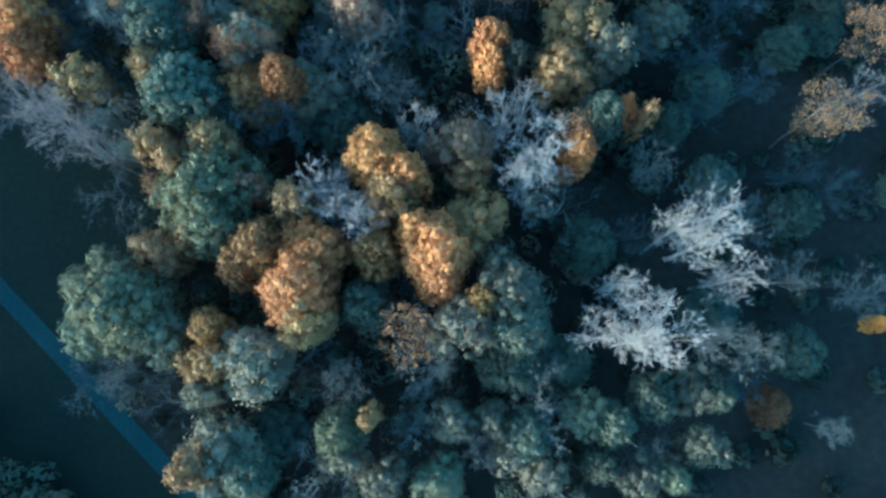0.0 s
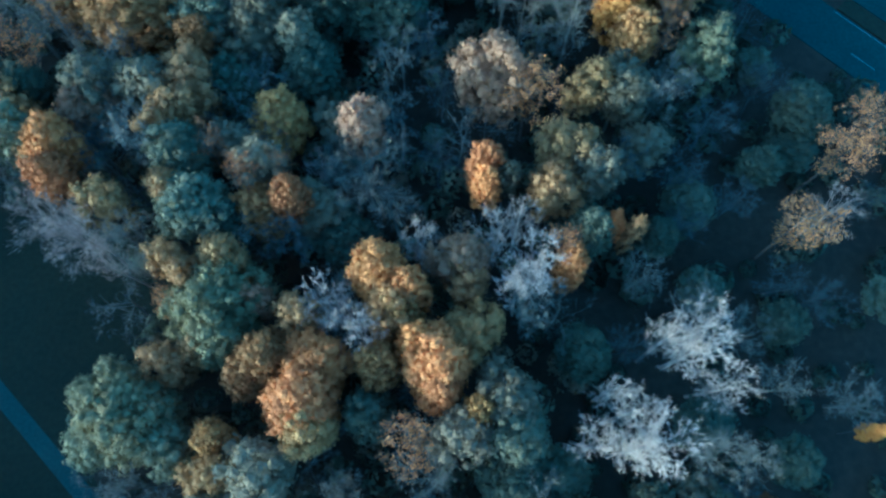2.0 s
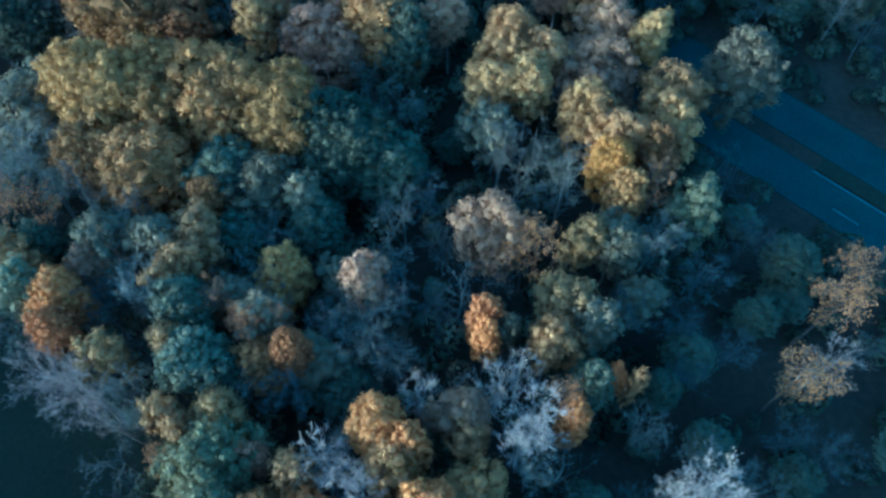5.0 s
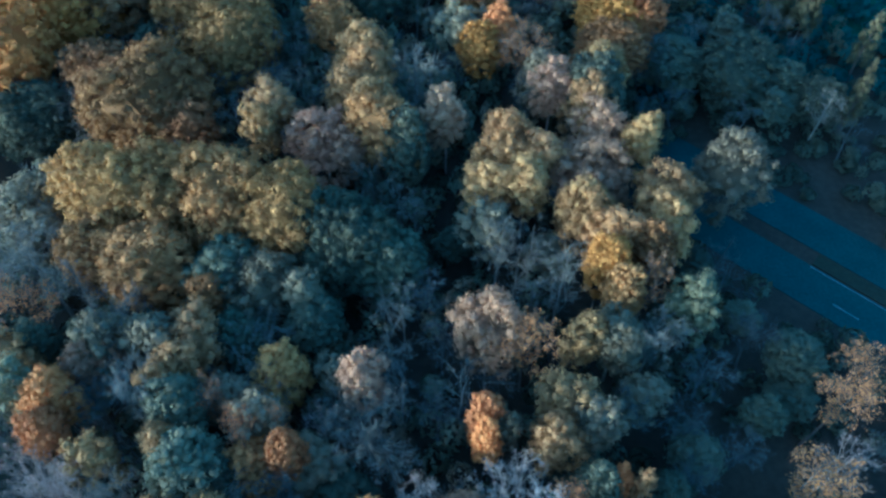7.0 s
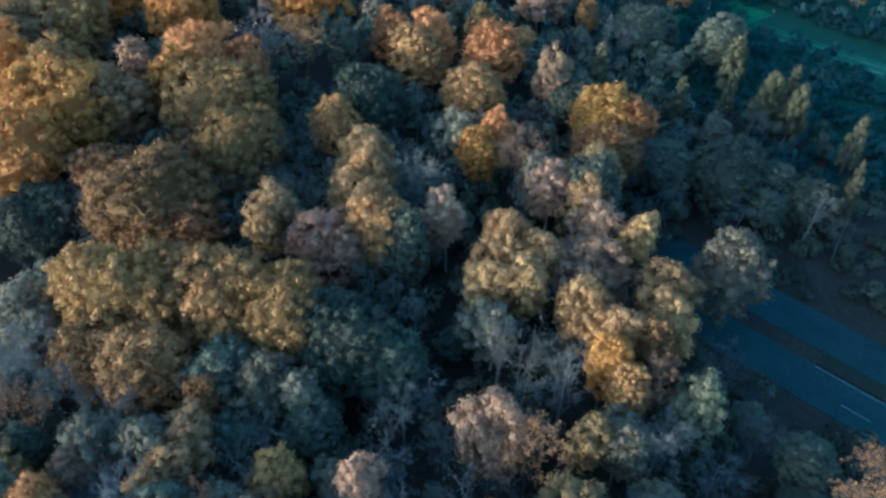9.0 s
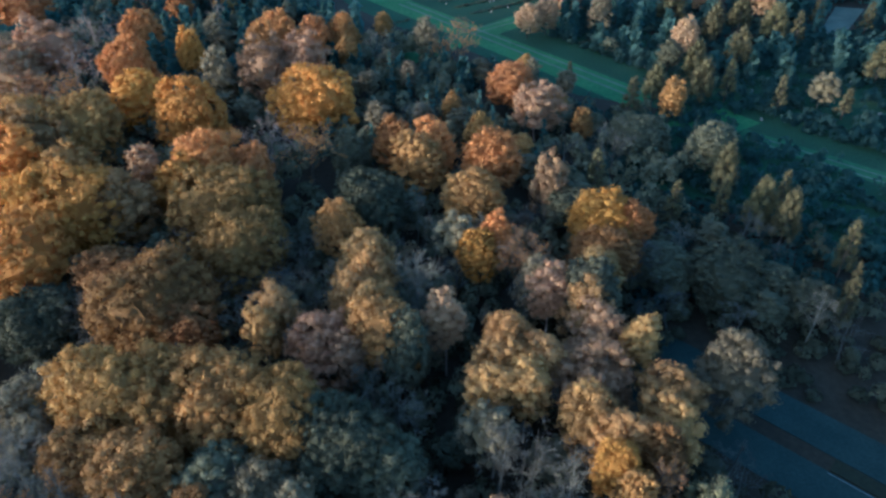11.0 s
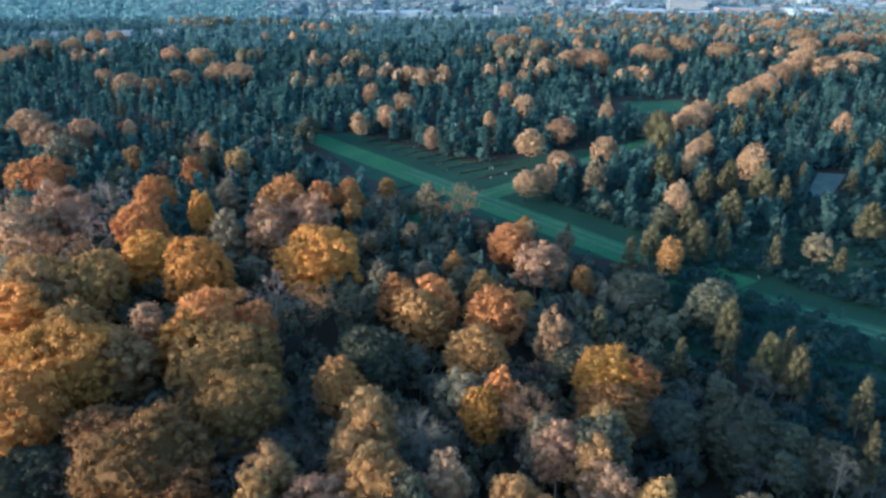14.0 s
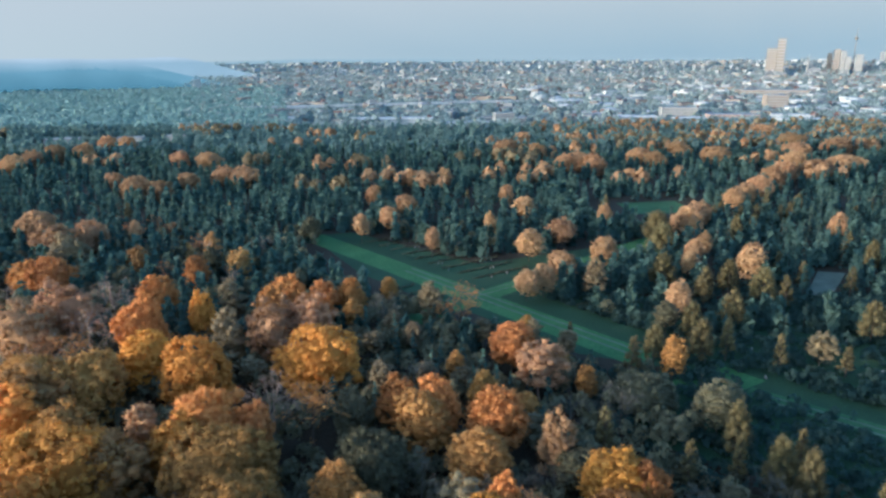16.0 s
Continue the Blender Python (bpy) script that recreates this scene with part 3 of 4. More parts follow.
for k in range(14):     # scattered stones among the dark shrubs
    x, y = grave_rng.uniform(85, 150), grave_rng.uniform(130, 230)
    gravestone(x, y, grave_rng.uniform(0, 180), grave_rng.uniform(0.7, 1.3), grave_rng.uniform(0.9, 1.7))

# ---- the trees that can be told apart ----
# clearing edge: x, y, crown radius, height
plant("amber", [(-45.6, 36.6, 2.8, 18), (-44.9, 32.5, 2.2, 18), (-13.7, 10.8, 3.1, 18), (-14.8, 6.8, 3.3, 18), (-0.8, 10.9, 3.3, 18), (-0.4, 8.1, 2.4, 18), (-2.9, 12.5, 1.9, 18), (-3.5, 18.4, 2.0, 18), (14.3, 20.8, 1.6, 18), (19.3, 25.6, 1.2, 18), (5.4, 33.1, 2.0, 18), (5.2, 30.6, 1.4, 18), (-7.0, 20.6, 2.8, 18)])
plant("olivegold", [(-24.3, 22.1, 2.8, 17), (-28.3, 21.0, 1.8, 17), (-38.2, 29.7, 2.4, 18), (-31.0, 30.9, 2.1, 18), (-30.6, 23.0, 1.8, 17), (-29.4, 10.9, 2.2, 16), (-26.7, 12.6, 1.8, 16), (-15.9, 15.4, 2.2, 18), (14.2, 34.3, 3.4, 18), (13.7, 31.0, 2.6, 18), (12.5, 29.1, 1.7, 18), (21.3, 24.9, 1.1, 18), (3.2, 19.6, 2.2, 17)])
plant("goldgray", [(-24.8, -3.3, 1.7, 16), (-22.8, -8.9, 3.6, 15)])
plant("tan", [(-7.5, -6.0, 1.2, 18), (-5.6, 16.7, 3.0, 18), (-13.5, 3.4, 2.5, 18), (3.1, 13.8, 2.8, 18), (-24.8, -11.2, 1.9, 18), (-24.1, -0.4, 2.6, 16)])
plant("rust", [(-17.0, 29.3, 2.1, 18)])
plant("pinktan", [(-9.0, 38.0, 2.6, 19), (-20.4, 18.1, 1.6, 16), (2.0, 22.1, 3.0, 18)])
plant("pink", [(-26.8, 36.0, 1.9, 18), (-18.0, 33.1, 1.2, 18), (-3.7, 2.2, 3.0, 17)])
plant("gray", [(-20.9, 34.2, 2.7, 18), (7.7, 31.7, 1.5, 18), (-18.3, -0.5, 3.3, 18), (-10.6, -9.5, 2.1, 15), (0.8, -7.0, 2.0, 13), (5.1, -6.6, 1.8, 13), (9.7, -12.5, 2.1, 13), (6.7, -10.1, 1.8, 13), (26.2, -3.9, 2.3, 13), (26.9, -9.7, 2.3, 13), (20.2, -13.1, 2.1, 13), (2.1, 3.5, 2.8, 18), (6.9, 6.9, 3.3, 18), (17.3, 31.9, 2.6, 18), (25.0, 37.9, 2.7, 12), (-6.3, -12.8, 2.0, 15)])
plant("wispy", [(-22.1, 32.0, 1.9, 18), (13.3, 23.3, 2.1, 18), (40.9, 25.3, 3.1, 18), (46.7, 34.1, 3.0, 18), (-30.0, 17.7, 1.6, 15)])
plant("bare", [(-8.5, 32.9, 5.0, 18), (-34.9, 37.5, 3.5, 18), (-34.6, 25.0, 2.9, 18), (-33.6, 21.8, 2.1, 18), (-22.2, 25.5, 3.0, 15), (9.7, 15.9, 2.6, 19), (22.9, 20.9, 2.8, 14), (-32.6, -1.7, 2.5, 15), (-2.1, -0.9, 3.3, 16), (-10.1, -3.0, 2.7, 15), (-3.3, -7.8, 2.4, 13), (3.3, -9.6, 2.1, 13), (21.6, -10.2, 2.6, 13), (28.9, 0.2, 3.6, 16), (33.0, -0.0, 2.4, 14), (34.0, 13.8, 2.9, 14), (37.6, 8.7, 2.5, 13), (28.7, 17.5, 2.5, 14), (-5.3, 28.6, 2.9, 13), (-20.9, 38.7, 2.9, 14), (42.3, -8.2, 2.0, 8), (46.5, 6.4, 3.2, 10)])
plant("mauve", [(-44.9, 27.6, 3.9, 17), (-40.8, 25.2, 3.8, 17), (-37.5, 22.5, 2.1, 16), (45.5, 27.6, 3.2, 15), (-14.5, 35.1, 2.0, 12)])
plant("shady", [(-41.9, 37.2, 2.7, 15), (-17.8, 25.1, 2.9, 14), (44.6, 17.3, 3.0, 11), (50.7, 29.7, 2.3, 12), (31.6, -4.0, 2.2, 11), (21.3, 13.0, 2.4, 11), (29.4, 27.0, 2.8, 10), (36.3, 31.1, 2.9, 10), (40.1, 20.8, 2.8, 10), (-0.1, 35.0, 2.6, 12)])
plant("green", [(-30.7, 35.4, 3.6, 18), (-27.8, 28.6, 3.6, 18), (-8.1, 5.3, 2.6, 16), (7.4, 2.8, 3.3, 17), (17.0, 25.0, 2.3, 18), (8.5, -8.4, 2.4, 13), (17.5, -7.3, 2.1, 13), (16.2, -11.4, 1.7, 13), (21.9, -4.5, 2.3, 13), (28.6, -4.4, 1.7, 13), (-20.0, -11.5, 2.6, 15)])
plant("dusk", [(-25.3, 27.5, 3.0, 15), (26.5, 26.2, 2.2, 10), (6.8, -0.8, 3.1, 15), (-44.8, 32.4, 1.9, 13), (-10.6, 25.8, 3.3, 11), (16.2, 12.4, 2.9, 11), (15.6, 30.3, 2.6, 11), (39.0, 0.1, 2.5, 10)])
plant("willow", [(-25.2, 18.0, 4.9, 18), (-24.1, 14.2, 3.3, 17), (-33.3, 5.3, 4.6, 17), (-10.8, -7.5, 2.4, 17)])
plant("lime", [(-37.6, 2.2, 2.5, 14), (-39.3, 8.1, 1.7, 13), (-29.8, 2.5, 2.8, 15), (14.6, -6.4, 2.1, 13), (-0.4, -12.9, 2.3, 13), (23.6, -12.6, 1.7, 13), (-36.3, 10.0, 1.6, 14)])
plant("brown", [(-18.9, 11.4, 2.5, 17), (-21.4, 9.6, 2.1, 16), (35.8, -5.7, 2.1, 8)])
plant("pale", [(-12.6, 17.1, 3.1, 19), (-10.7, 15.1, 2.7, 19), (-8.4, 13.3, 2.5, 19), (-2.2, 23.6, 2.3, 19), (5.9, 24.4, 3.0, 19), (9.0, 26.4, 2.2, 19), (10.7, 21.2, 3.5, 19), (8.9, 18.2, 2.8, 19), (24.1, 12.1, 2.6, 19), (27.1, 11.3, 3.3, 19), (29.7, 7.7, 2.8, 19), (28.1, 14.2, 3.0, 19), (15.2, 2.6, 2.4, 19), (19.1, 4.6, 3.3, 19), (22.3, 2.0, 3.6, 19), (19.5, 0.8, 2.4, 19), (18.0, 7.2, 1.6, 19)])
plant("olive", [(-6.8, 10.3, 2.3, 18), (3.8, 5.4, 1.8, 18), (-24.2, 3.0, 1.8, 16), (-4.8, 16.4, 2.5, 16)])
plant("gold", [(47.5, 3.1, 0.9, 11)])
# grove: x, y, crown radius, height
plant("olive", [(-46.6, 67.4, 7.2, 20), (-39.0, 68.6, 7.5, 20), (-30.8, 67.5, 7.5, 19), (-46.5, 58.6, 4.9, 17), (-38.9, 56.6, 5.7, 18), (-22.1, 64.2, 7.2, 19), (24.1, 50.0, 2.4, 18), (-8.4, 82.1, 5.9, 18), (-19.7, 40.7, 3.1, 14), (-21.0, 29.2, 2.9, 14)])
plant("dusk", [(-13.5, 60.7, 7.0, 17), (-7.0, 57.8, 5.3, 15), (-16.2, 49.0, 3.6, 13), (-25.2, 47.3, 4.1, 13), (-67.2, 90.4, 7.0, 14), (46.3, 43.2, 3.1, 10), (67.0, 94.0, 4.1, 10), (62.3, 98.6, 3.8, 10)])
plant("green", [(-29.1, 56.3, 5.2, 16), (-50.4, 45.1, 2.1, 15), (26.2, 90.7, 5.1, 18), (-5.1, 78.3, 4.0, 18)])
plant("gray", [(-57.6, 65.4, 5.4, 18), (-42.3, 44.7, 3.0, 18), (-35.1, 44.5, 3.0, 18), (-17.4, 51.4, 2.6, 17), (-22.6, 53.8, 4.4, 16), (22.5, 43.8, 3.5, 17), (44.4, 73.1, 5.0, 17), (8.0, 62.9, 3.4, 16), (18.2, 95.1, 3.8, 18), (-24.9, 37.8, 2.6, 14), (-14.5, 29.3, 2.8, 13), (-12.7, 41.0, 2.7, 13)])
plant("tan", [(32.4, 60.9, 3.2, 17), (31.9, 64.0, 3.5, 18), (31.2, 77.9, 2.8, 18), (16.2, 75.8, 3.4, 18), (21.5, 63.2, 4.0, 18), (24.3, 60.3, 3.4, 18), (20.9, 66.0, 2.9, 18), (34.2, 68.8, 3.6, 18), (9.5, 74.4, 4.2, 18), (13.2, 69.2, 3.5, 18), (7.3, 69.1, 3.0, 18), (11.3, 78.5, 3.8, 18), (-27.0, 82.3, 2.4, 18), (-11.1, 94.3, 3.8, 18), (-14.7, 90.5, 3.3, 18)])
plant("pinktan", [(23.9, 73.5, 5.4, 17), (19.6, 90.5, 3.5, 17), (-42.8, 41.8, 2.9, 16), (7.5, 45.9, 4.5, 18), (-17.8, 80.0, 5.2, 17), (25.5, 80.7, 3.5, 18), (1.8, 83.5, 3.2, 18), (-13.2, 77.3, 2.5, 16)])
plant("bare", [(-53.9, 55.9, 5.5, 18), (-47.6, 51.4, 3.4, 18), (-39.6, 46.8, 4.0, 18), (-25.0, 53.4, 4.2, 15), (27.1, 43.6, 4.0, 16), (16.0, 51.1, 3.1, 18), (8.3, 58.7, 3.6, 16), (-2.6, 92.7, 5.2, 18), (-12.4, 35.2, 3.0, 12)])
plant("wispy", [(-52.3, 49.5, 3.3, 18), (28.0, 51.0, 2.7, 18), (15.7, 99.6, 4.8, 18), (49.5, 37.6, 3.0, 18), (10.9, 42.6, 3.5, 17)])
plant("olivegold", [(-52.3, 42.3, 2.7, 18), (-30.6, 44.6, 3.2, 18), (-31.7, 41.1, 2.5, 18), (-32.6, 38.6, 2.3, 18), (18.0, 43.5, 2.6, 18), (-26.1, 85.9, 3.4, 18), (-12.5, 100.8, 4.8, 18), (28.0, 95.2, 4.0, 18), (24.7, 86.6, 3.8, 18), (-10.0, 86.3, 4.2, 18)])
plant("brown", [(-30.5, 52.1, 2.4, 16), (-47.2, 90.4, 9.9, 20), (29.2, 57.4, 2.8, 17), (-56.8, 97.7, 5.5, 17), (-40.2, 84.9, 4.3, 15)])
plant("lime", [(32.5, 48.1, 2.9, 18), (-50.5, 37.5, 2.7, 18)])
plant("gold", [(22.7, 55.1, 2.9, 18), (8.2, 101.7, 3.2, 18)])
plant("shady", [(0.3, 46.1, 2.8, 12), (34.3, 40.8, 3.5, 11), (41.5, 45.7, 3.3, 11), (29.4, 34.7, 3.0, 11), (-1.2, 53.2, 3.2, 12), (-31.7, 99.4, 5.7, 12)])
# wood border: x, y, crown radius, height
plant("gold", [(-71.5, 120.0, 11.1, 20), (-79.0, 118.7, 7.1, 19), (-74.2, 101.6, 8.7, 19), (-51.8, 126.6, 5.8, 19), (-95.0, 140.5, 6.4, 19), (-59.8, 161.9, 7.5, 20), (-30.5, 171.3, 9.6, 19), (-76.8, 172.4, 5.7, 18), (-71.7, 205.5, 3.9, 18), (32.9, 112.6, 6.2, 18)])
plant("brown", [(31.8, 104.5, 6.3, 15), (-54.0, 94.2, 5.9, 16)])
plant("amber", [(-48.1, 135.0, 7.6, 20), (11.6, 105.1, 2.6, 18), (-93.0, 225.9, 6.1, 18), (-86.2, 194.5, 6.6, 18), (0.6, 143.6, 5.0, 18), (13.3, 138.5, 6.2, 18), (38.4, 110.5, 3.2, 17)])
plant("rust", [(-141.4, 249.7, 7.7, 17), (-148.6, 248.5, 6.3, 16), (-88.2, 253.6, 4.6, 16), (-48.1, 223.2, 6.1, 18), (-51.8, 211.5, 4.6, 18), (-36.2, 216.2, 5.3, 18), (-27.6, 220.2, 3.8, 18), (-8.7, 148.8, 5.2, 17), (21.8, 183.1, 6.1, 16), (-39.4, 135.0, 4.3, 18)])
plant("olive", [(-41.8, 120.4, 9.2, 18), (-84.9, 158.5, 8.1, 18), (-97.5, 155.6, 7.9, 18), (-79.3, 135.8, 5.9, 18), (-18.5, 112.6, 4.2, 16), (-2.6, 139.1, 5.6, 17), (8.7, 124.8, 6.2, 16), (-36.1, 107.0, 8.5, 17)])
plant("green", [(-19.3, 145.9, 3.9, 15), (66.8, 148.1, 5.0, 13)])
plant("olivegold", [(-94.2, 148.5, 7.9, 18), (-62.4, 120.3, 6.0, 19)])
plant("mauve", [(-38.0, 146.9, 7.9, 18), (-98.2, 187.9, 8.9, 18), (-109.0, 228.0, 8.2, 17), (-109.2, 168.0, 6.9, 17)])
plant("pinktan", [(-115.2, 208.6, 8.5, 18), (-120.3, 194.3, 8.0, 18), (-163.1, 296.3, 8.9, 17), (-46.2, 192.0, 7.7, 18), (-37.0, 195.7, 7.0, 18), (24.4, 126.4, 3.8, 18), (27.6, 167.4, 6.4, 17), (-62.8, 135.9, 2.9, 18)])
plant("apricot", [(-152.6, 309.6, 7.2, 16), (-189.9, 331.7, 8.1, 16), (70.9, 278.5, 5.3, 16), (42.6, 294.6, 5.9, 15), (60.3, 315.3, 6.3, 15), (34.6, 243.8, 4.4, 12), (41.4, 247.1, 4.4, 13), (50.6, 258.3, 5.1, 15), (83.0, 222.3, 3.9, 15), (122.9, 325.1, 6.7, 16), (123.1, 258.3, 5.0, 16), (106.1, 272.6, 3.6, 15), (100.1, 260.8, 3.5, 14), (0.3, 302.1, 3.3, 14)])
plant("wispy", [(8.8, 214.5, 7.5, 16), (-28.0, 141.0, 6.5, 18), (-96.2, 172.7, 6.5, 18), (-103.5, 169.3, 6.1, 18)])
plant("gray", [(111.1, 183.9, 3.7, 11), (-59.3, 189.5, 4.2, 18), (5.2, 106.9, 3.4, 18), (-150.3, 283.6, 6.6, 18)])
plant("dusk", [(54.5, 101.0, 7.8, 12), (-12.6, 122.2, 7.1, 16), (43.9, 104.5, 5.6, 11), (29.0, 123.8, 6.2, 12), (53.0, 159.4, 7.6, 10)])
plant("bare", [(-34.9, 171.6, 6.5, 18), (64.8, 87.7, 2.8, 14), (48.3, 112.0, 3.3, 11), (-16.3, 213.1, 5.6, 15), (-63.8, 178.7, 5.4, 16)])
plant("shady", [(42.7, 145.3, 5.8, 16), (31.3, 144.6, 4.6, 14), (37.9, 102.8, 4.6, 13)])
plant("pine", [(37.3, 137.8, 3.1, 14), (66.5, 137.6, 4.0, 15), (62.9, 127.6, 2.1, 13), (52.2, 126.7, 2.5, 12), (68.9, 122.5, 3.9, 16), (74.8, 126.2, 2.4, 15), (72.9, 118.2, 3.7, 15), (80.0, 107.1, 2.7, 15), (76.3, 97.4, 1.5, 13), (71.9, 91.3, 2.5, 14), (55.1, 178.0, 3.3, 14), (63.7, 186.8, 4.0, 14), (40.6, 194.1, 1.7, 12), (105.6, 315.7, 8.7, 17), (87.8, 254.0, 6.5, 16), (116.9, 233.4, 5.7, 16), (108.8, 243.1, 4.9, 16), (96.5, 234.4, 4.7, 16), (96.6, 210.8, 5.3, 16), (77.6, 187.1, 4.8, 15), (86.0, 189.6, 3.0, 14), (123.2, 229.7, 3.2, 14)])
plant("pine", [(138.8, 248.5, 2.7, 13), (97.8, 181.4, 2.6, 12), (136.8, 201.4, 5.1, 15), (80.7, 203.7, 4.2, 14), (114.9, 177.5, 2.6, 10)])
plant("spruce", [(7.5, 175.9, 2.3, 14), (12.8, 171.9, 2.4, 12), (-21.3, 206.8, 2.1, 12), (-11.7, 194.8, 2.3, 14), (-16.5, 195.9, 2.2, 12), (-6.1, 186.5, 2.0, 11), (-1.2, 199.5, 1.9, 12), (1.9, 183.0, 1.9, 11), (9.6, 162.2, 2.3, 12), (15.4, 162.7, 2.3, 12), (18.9, 160.7, 2.0, 11), (27.8, 157.2, 2.2, 11), (24.1, 161.9, 1.9, 11), (-14.9, 158.0, 1.9, 10), (-35.7, 203.3, 2.7, 12), (-29.0, 196.5, 2.3, 11), (-53.5, 193.9, 2.6, 12), (-48.8, 190.6, 2.3, 11), (-77.7, 239.8, 2.4, 13), (-71.6, 230.7, 2.2, 12)])
# cemetery wood: x, y, crown radius, height
plant("apricot", [(131.4, 337.2, 7.3, 15), (116.3, 287.4, 3.1, 15), (128.7, 269.4, 4.4, 15), (170.8, 384.7, 5.5, 15), (182.7, 395.6, 6, 15), (199.7, 416.1, 6.7, 15), (223, 446.8, 7.1, 15), (243.7, 475.2, 7.6, 15), (266.9, 510.1, 9.9, 15), (301.5, 502.2, 13.3, 15), (268, 478.5, 11, 15), (301.7, 569.7, 11, 15), (227.3, 551.7, 11.6, 15), (110.2, 520.6, 9.1, 15), (120.2, 508.9, 8, 15), (99.1, 515.7, 7.2, 15)])
plant("apricot", [(164.5, 549.7, 9.6, 15), (171.1, 528, 7.4, 15), (65.9, 608.7, 10.6, 15), (88.3, 578.2, 7.1, 15), (88.6, 669.3, 7, 15), (43.5, 400.1, 4.2, 15), (48.6, 364.2, 5.8, 15), (-13.2, 376.2, 5.3, 15), (-11.8, 459, 4.8, 15), (9.1, 462.1, 4.9, 15), (27.9, 329.2, 2.7, 15), (-186.4, 440.6, 8.5, 15), (-163.8, 424.2, 6.7, 15), (-207.2, 462.2, 5.6, 15), (-195.2, 552.9, 6.7, 15), (-171.8, 548.3, 9.5, 15), (-139.4, 471.2, 7.4, 15), (-124.6, 468.1, 9, 15), (-158.2, 459.3, 6, 15), (-315.5, 534.9, 8.3, 15), (-315.7, 561.1, 8.7, 15)])
plant("apricot", [(-315.5, 600.3, 8.3, 15), (-294.4, 605.8, 7.8, 15), (-299, 660.3, 7.9, 15), (-280.2, 658.8, 7.4, 15), (-137.1, 318.3, 2.8, 15), (191.3, 316.5, 4.6, 15), (348, 595.2, 11.5, 15), (329.9, 636.9, 11.1, 15), (343.9, 723.1, 11.3, 15), (208.8, 587.1, 11.3, 15), (87.9, 345.8, 3.7, 15), (-33.8, 404.4, 4.3, 15), (-20.8, 345, 4.3, 15), (-33.5, 327.6, 3.5, 15)])
plant("pine", [(102.3, 299.6, 7.6, 15), (178, 268.8, 3.9, 15)])
plant("olivegold", [(-76.1, 268.2, 4.8, 15), (-94.5, 292.7, 3.7, 15), (-118.4, 274, 3.7, 15)])

# ---- younger growth between them ----
OPEN = [
    [(-130, 62), (-75, 50), (-52, 31), (-38, 25), (-35, 18), (-39, 11), (-46, 2), (-60, -8), (-120, -20)],
    [(-62, 348), (-40, 352), (22, 294), (62, 312), (112, 332), (118, 318), (60, 266), (42, 246), (68, 214), (66, 178), (44, 184), (8, 218), (-14, 238), (-45, 276)],
    [(-122, 66), (-114, 76), (-20, -22), (-28, -30)],
    [(33, 74), (45, 92), (180, -30), (160, -50)],
    [(82, 172), (160, 96), (164, 106), (90, 182)],
    [(104, 345), (142, 348), (154, 386), (152, 422), (110, 417)],
    [(136, 243), (146, 239), (172, 272), (160, 277)],
    [(-412, 708), (-260, 708), (-255, 770), (-418, 770)],
]


def inside(x, y, poly):
    hit, j = False, len(poly) - 1
    for i in range(len(poly)):
        (xi, yi), (xj, yj) = poly[i], poly[j]
        if (yi > y) != (yj > y) and x < (xj - xi) * (y - yi) / (yj - yi) + xi:
            hit = not hit
        j = i
    return hit


CELL = {}
for sx, sy, sr in SPOTS:
    CELL.setdefault((int(sx // 12), int(sy // 12)), []).append((sx, sy, sr))


def free(x, y, r, lap=0.75):
    if any(inside(x, y, p) for p in OPEN):
        return False
    a, b = int(x // 12), int(y // 12)
    for i in (a - 1, a, a + 1):
        for j in (b - 1, b, b + 1):
            for sx, sy, sr in CELL.get((i, j), ()):
                if (x - sx) ** 2 + (y - sy) ** 2 < (lap * (r + sr)) ** 2:
                    return False
    return True


def claim(x, y, r):
    CELL.setdefault((int(x // 12), int(y // 12)), []).append((x, y, r))


def scatter(count, box, kinds, radius, height, lap=0.75, ok=None, lod=None):
    tries = made = 0
    while made < count and tries < count * 14:
        tries += 1
        x, y = wild.uniform(box[0], box[1]), wild.uniform(box[2], box[3])
        r = wild.uniform(*radius)
        if abs(x) > 0.72 * max(y, 0) + 62 or (ok and not ok(x, y)) or not free(x, y, r, lap):
            continue
        tree(wild.choice(kinds), x, y, r, wild.uniform(*height), lod)
        claim(x, y, r)
        made += 1


scatter(112, (-60, 22, -30, 124), ["bare", "bare", "bare", "shady"], (2.5, 4.0), (11.5, 15.5), 0.33, None, 1)
scatter(16, (20, 70, 40, 124), ["shady"], (2.4, 3.6), (8, 11), 0.5, None, 1)
scatter(34, (-60, 70, -30, 124), ["green", "dusk"], (2.2, 3.4), (6, 10), 0.5, None, 1)
scatter(36, (-150, -40, 95, 330), ["spruce", "gray", "mauve", "dusk", "spruce", "wispy"], (3, 5), (11, 15), 0.75)
scatter(34, (-60, 45, 140, 228), ["spruce", "gray", "olive", "spruce"], (2.2, 3.4), (8, 13), 0.6, None, 1)
scatter(16, (-60, 80, 120, 250), ["green", "bare", "olive", "gray"], (2.5, 4.2), (10, 15), 0.75)
scatter(40, (90, 240, 225, 380), ["pine", "spruce", "spruce", "pine"], (2.6, 4.2), (12, 16), 0.8)
scatter(26, (60, 200, 105, 260), ["spruce"], (1.6, 2.6), (5, 10), 0.9)
scatter(180, (-330, 330, 250, 400), ["spruce"] * 14 + ["pine"], (2.2, 3.2), (11, 16), 0.8)
# an unseen belt added to shade the lawn, and a little unseen wood to the south
for k in range(16):
    tree("olive", -84 - 0.9 * k + 3 * (k % 3), -42 + 6.5 * k, 5.5, 19)
    if k < 12:
        tree("brown", -98 - 0.9 * k + 4 * (k % 2), -50 + 8 * k, 5.5, 20)
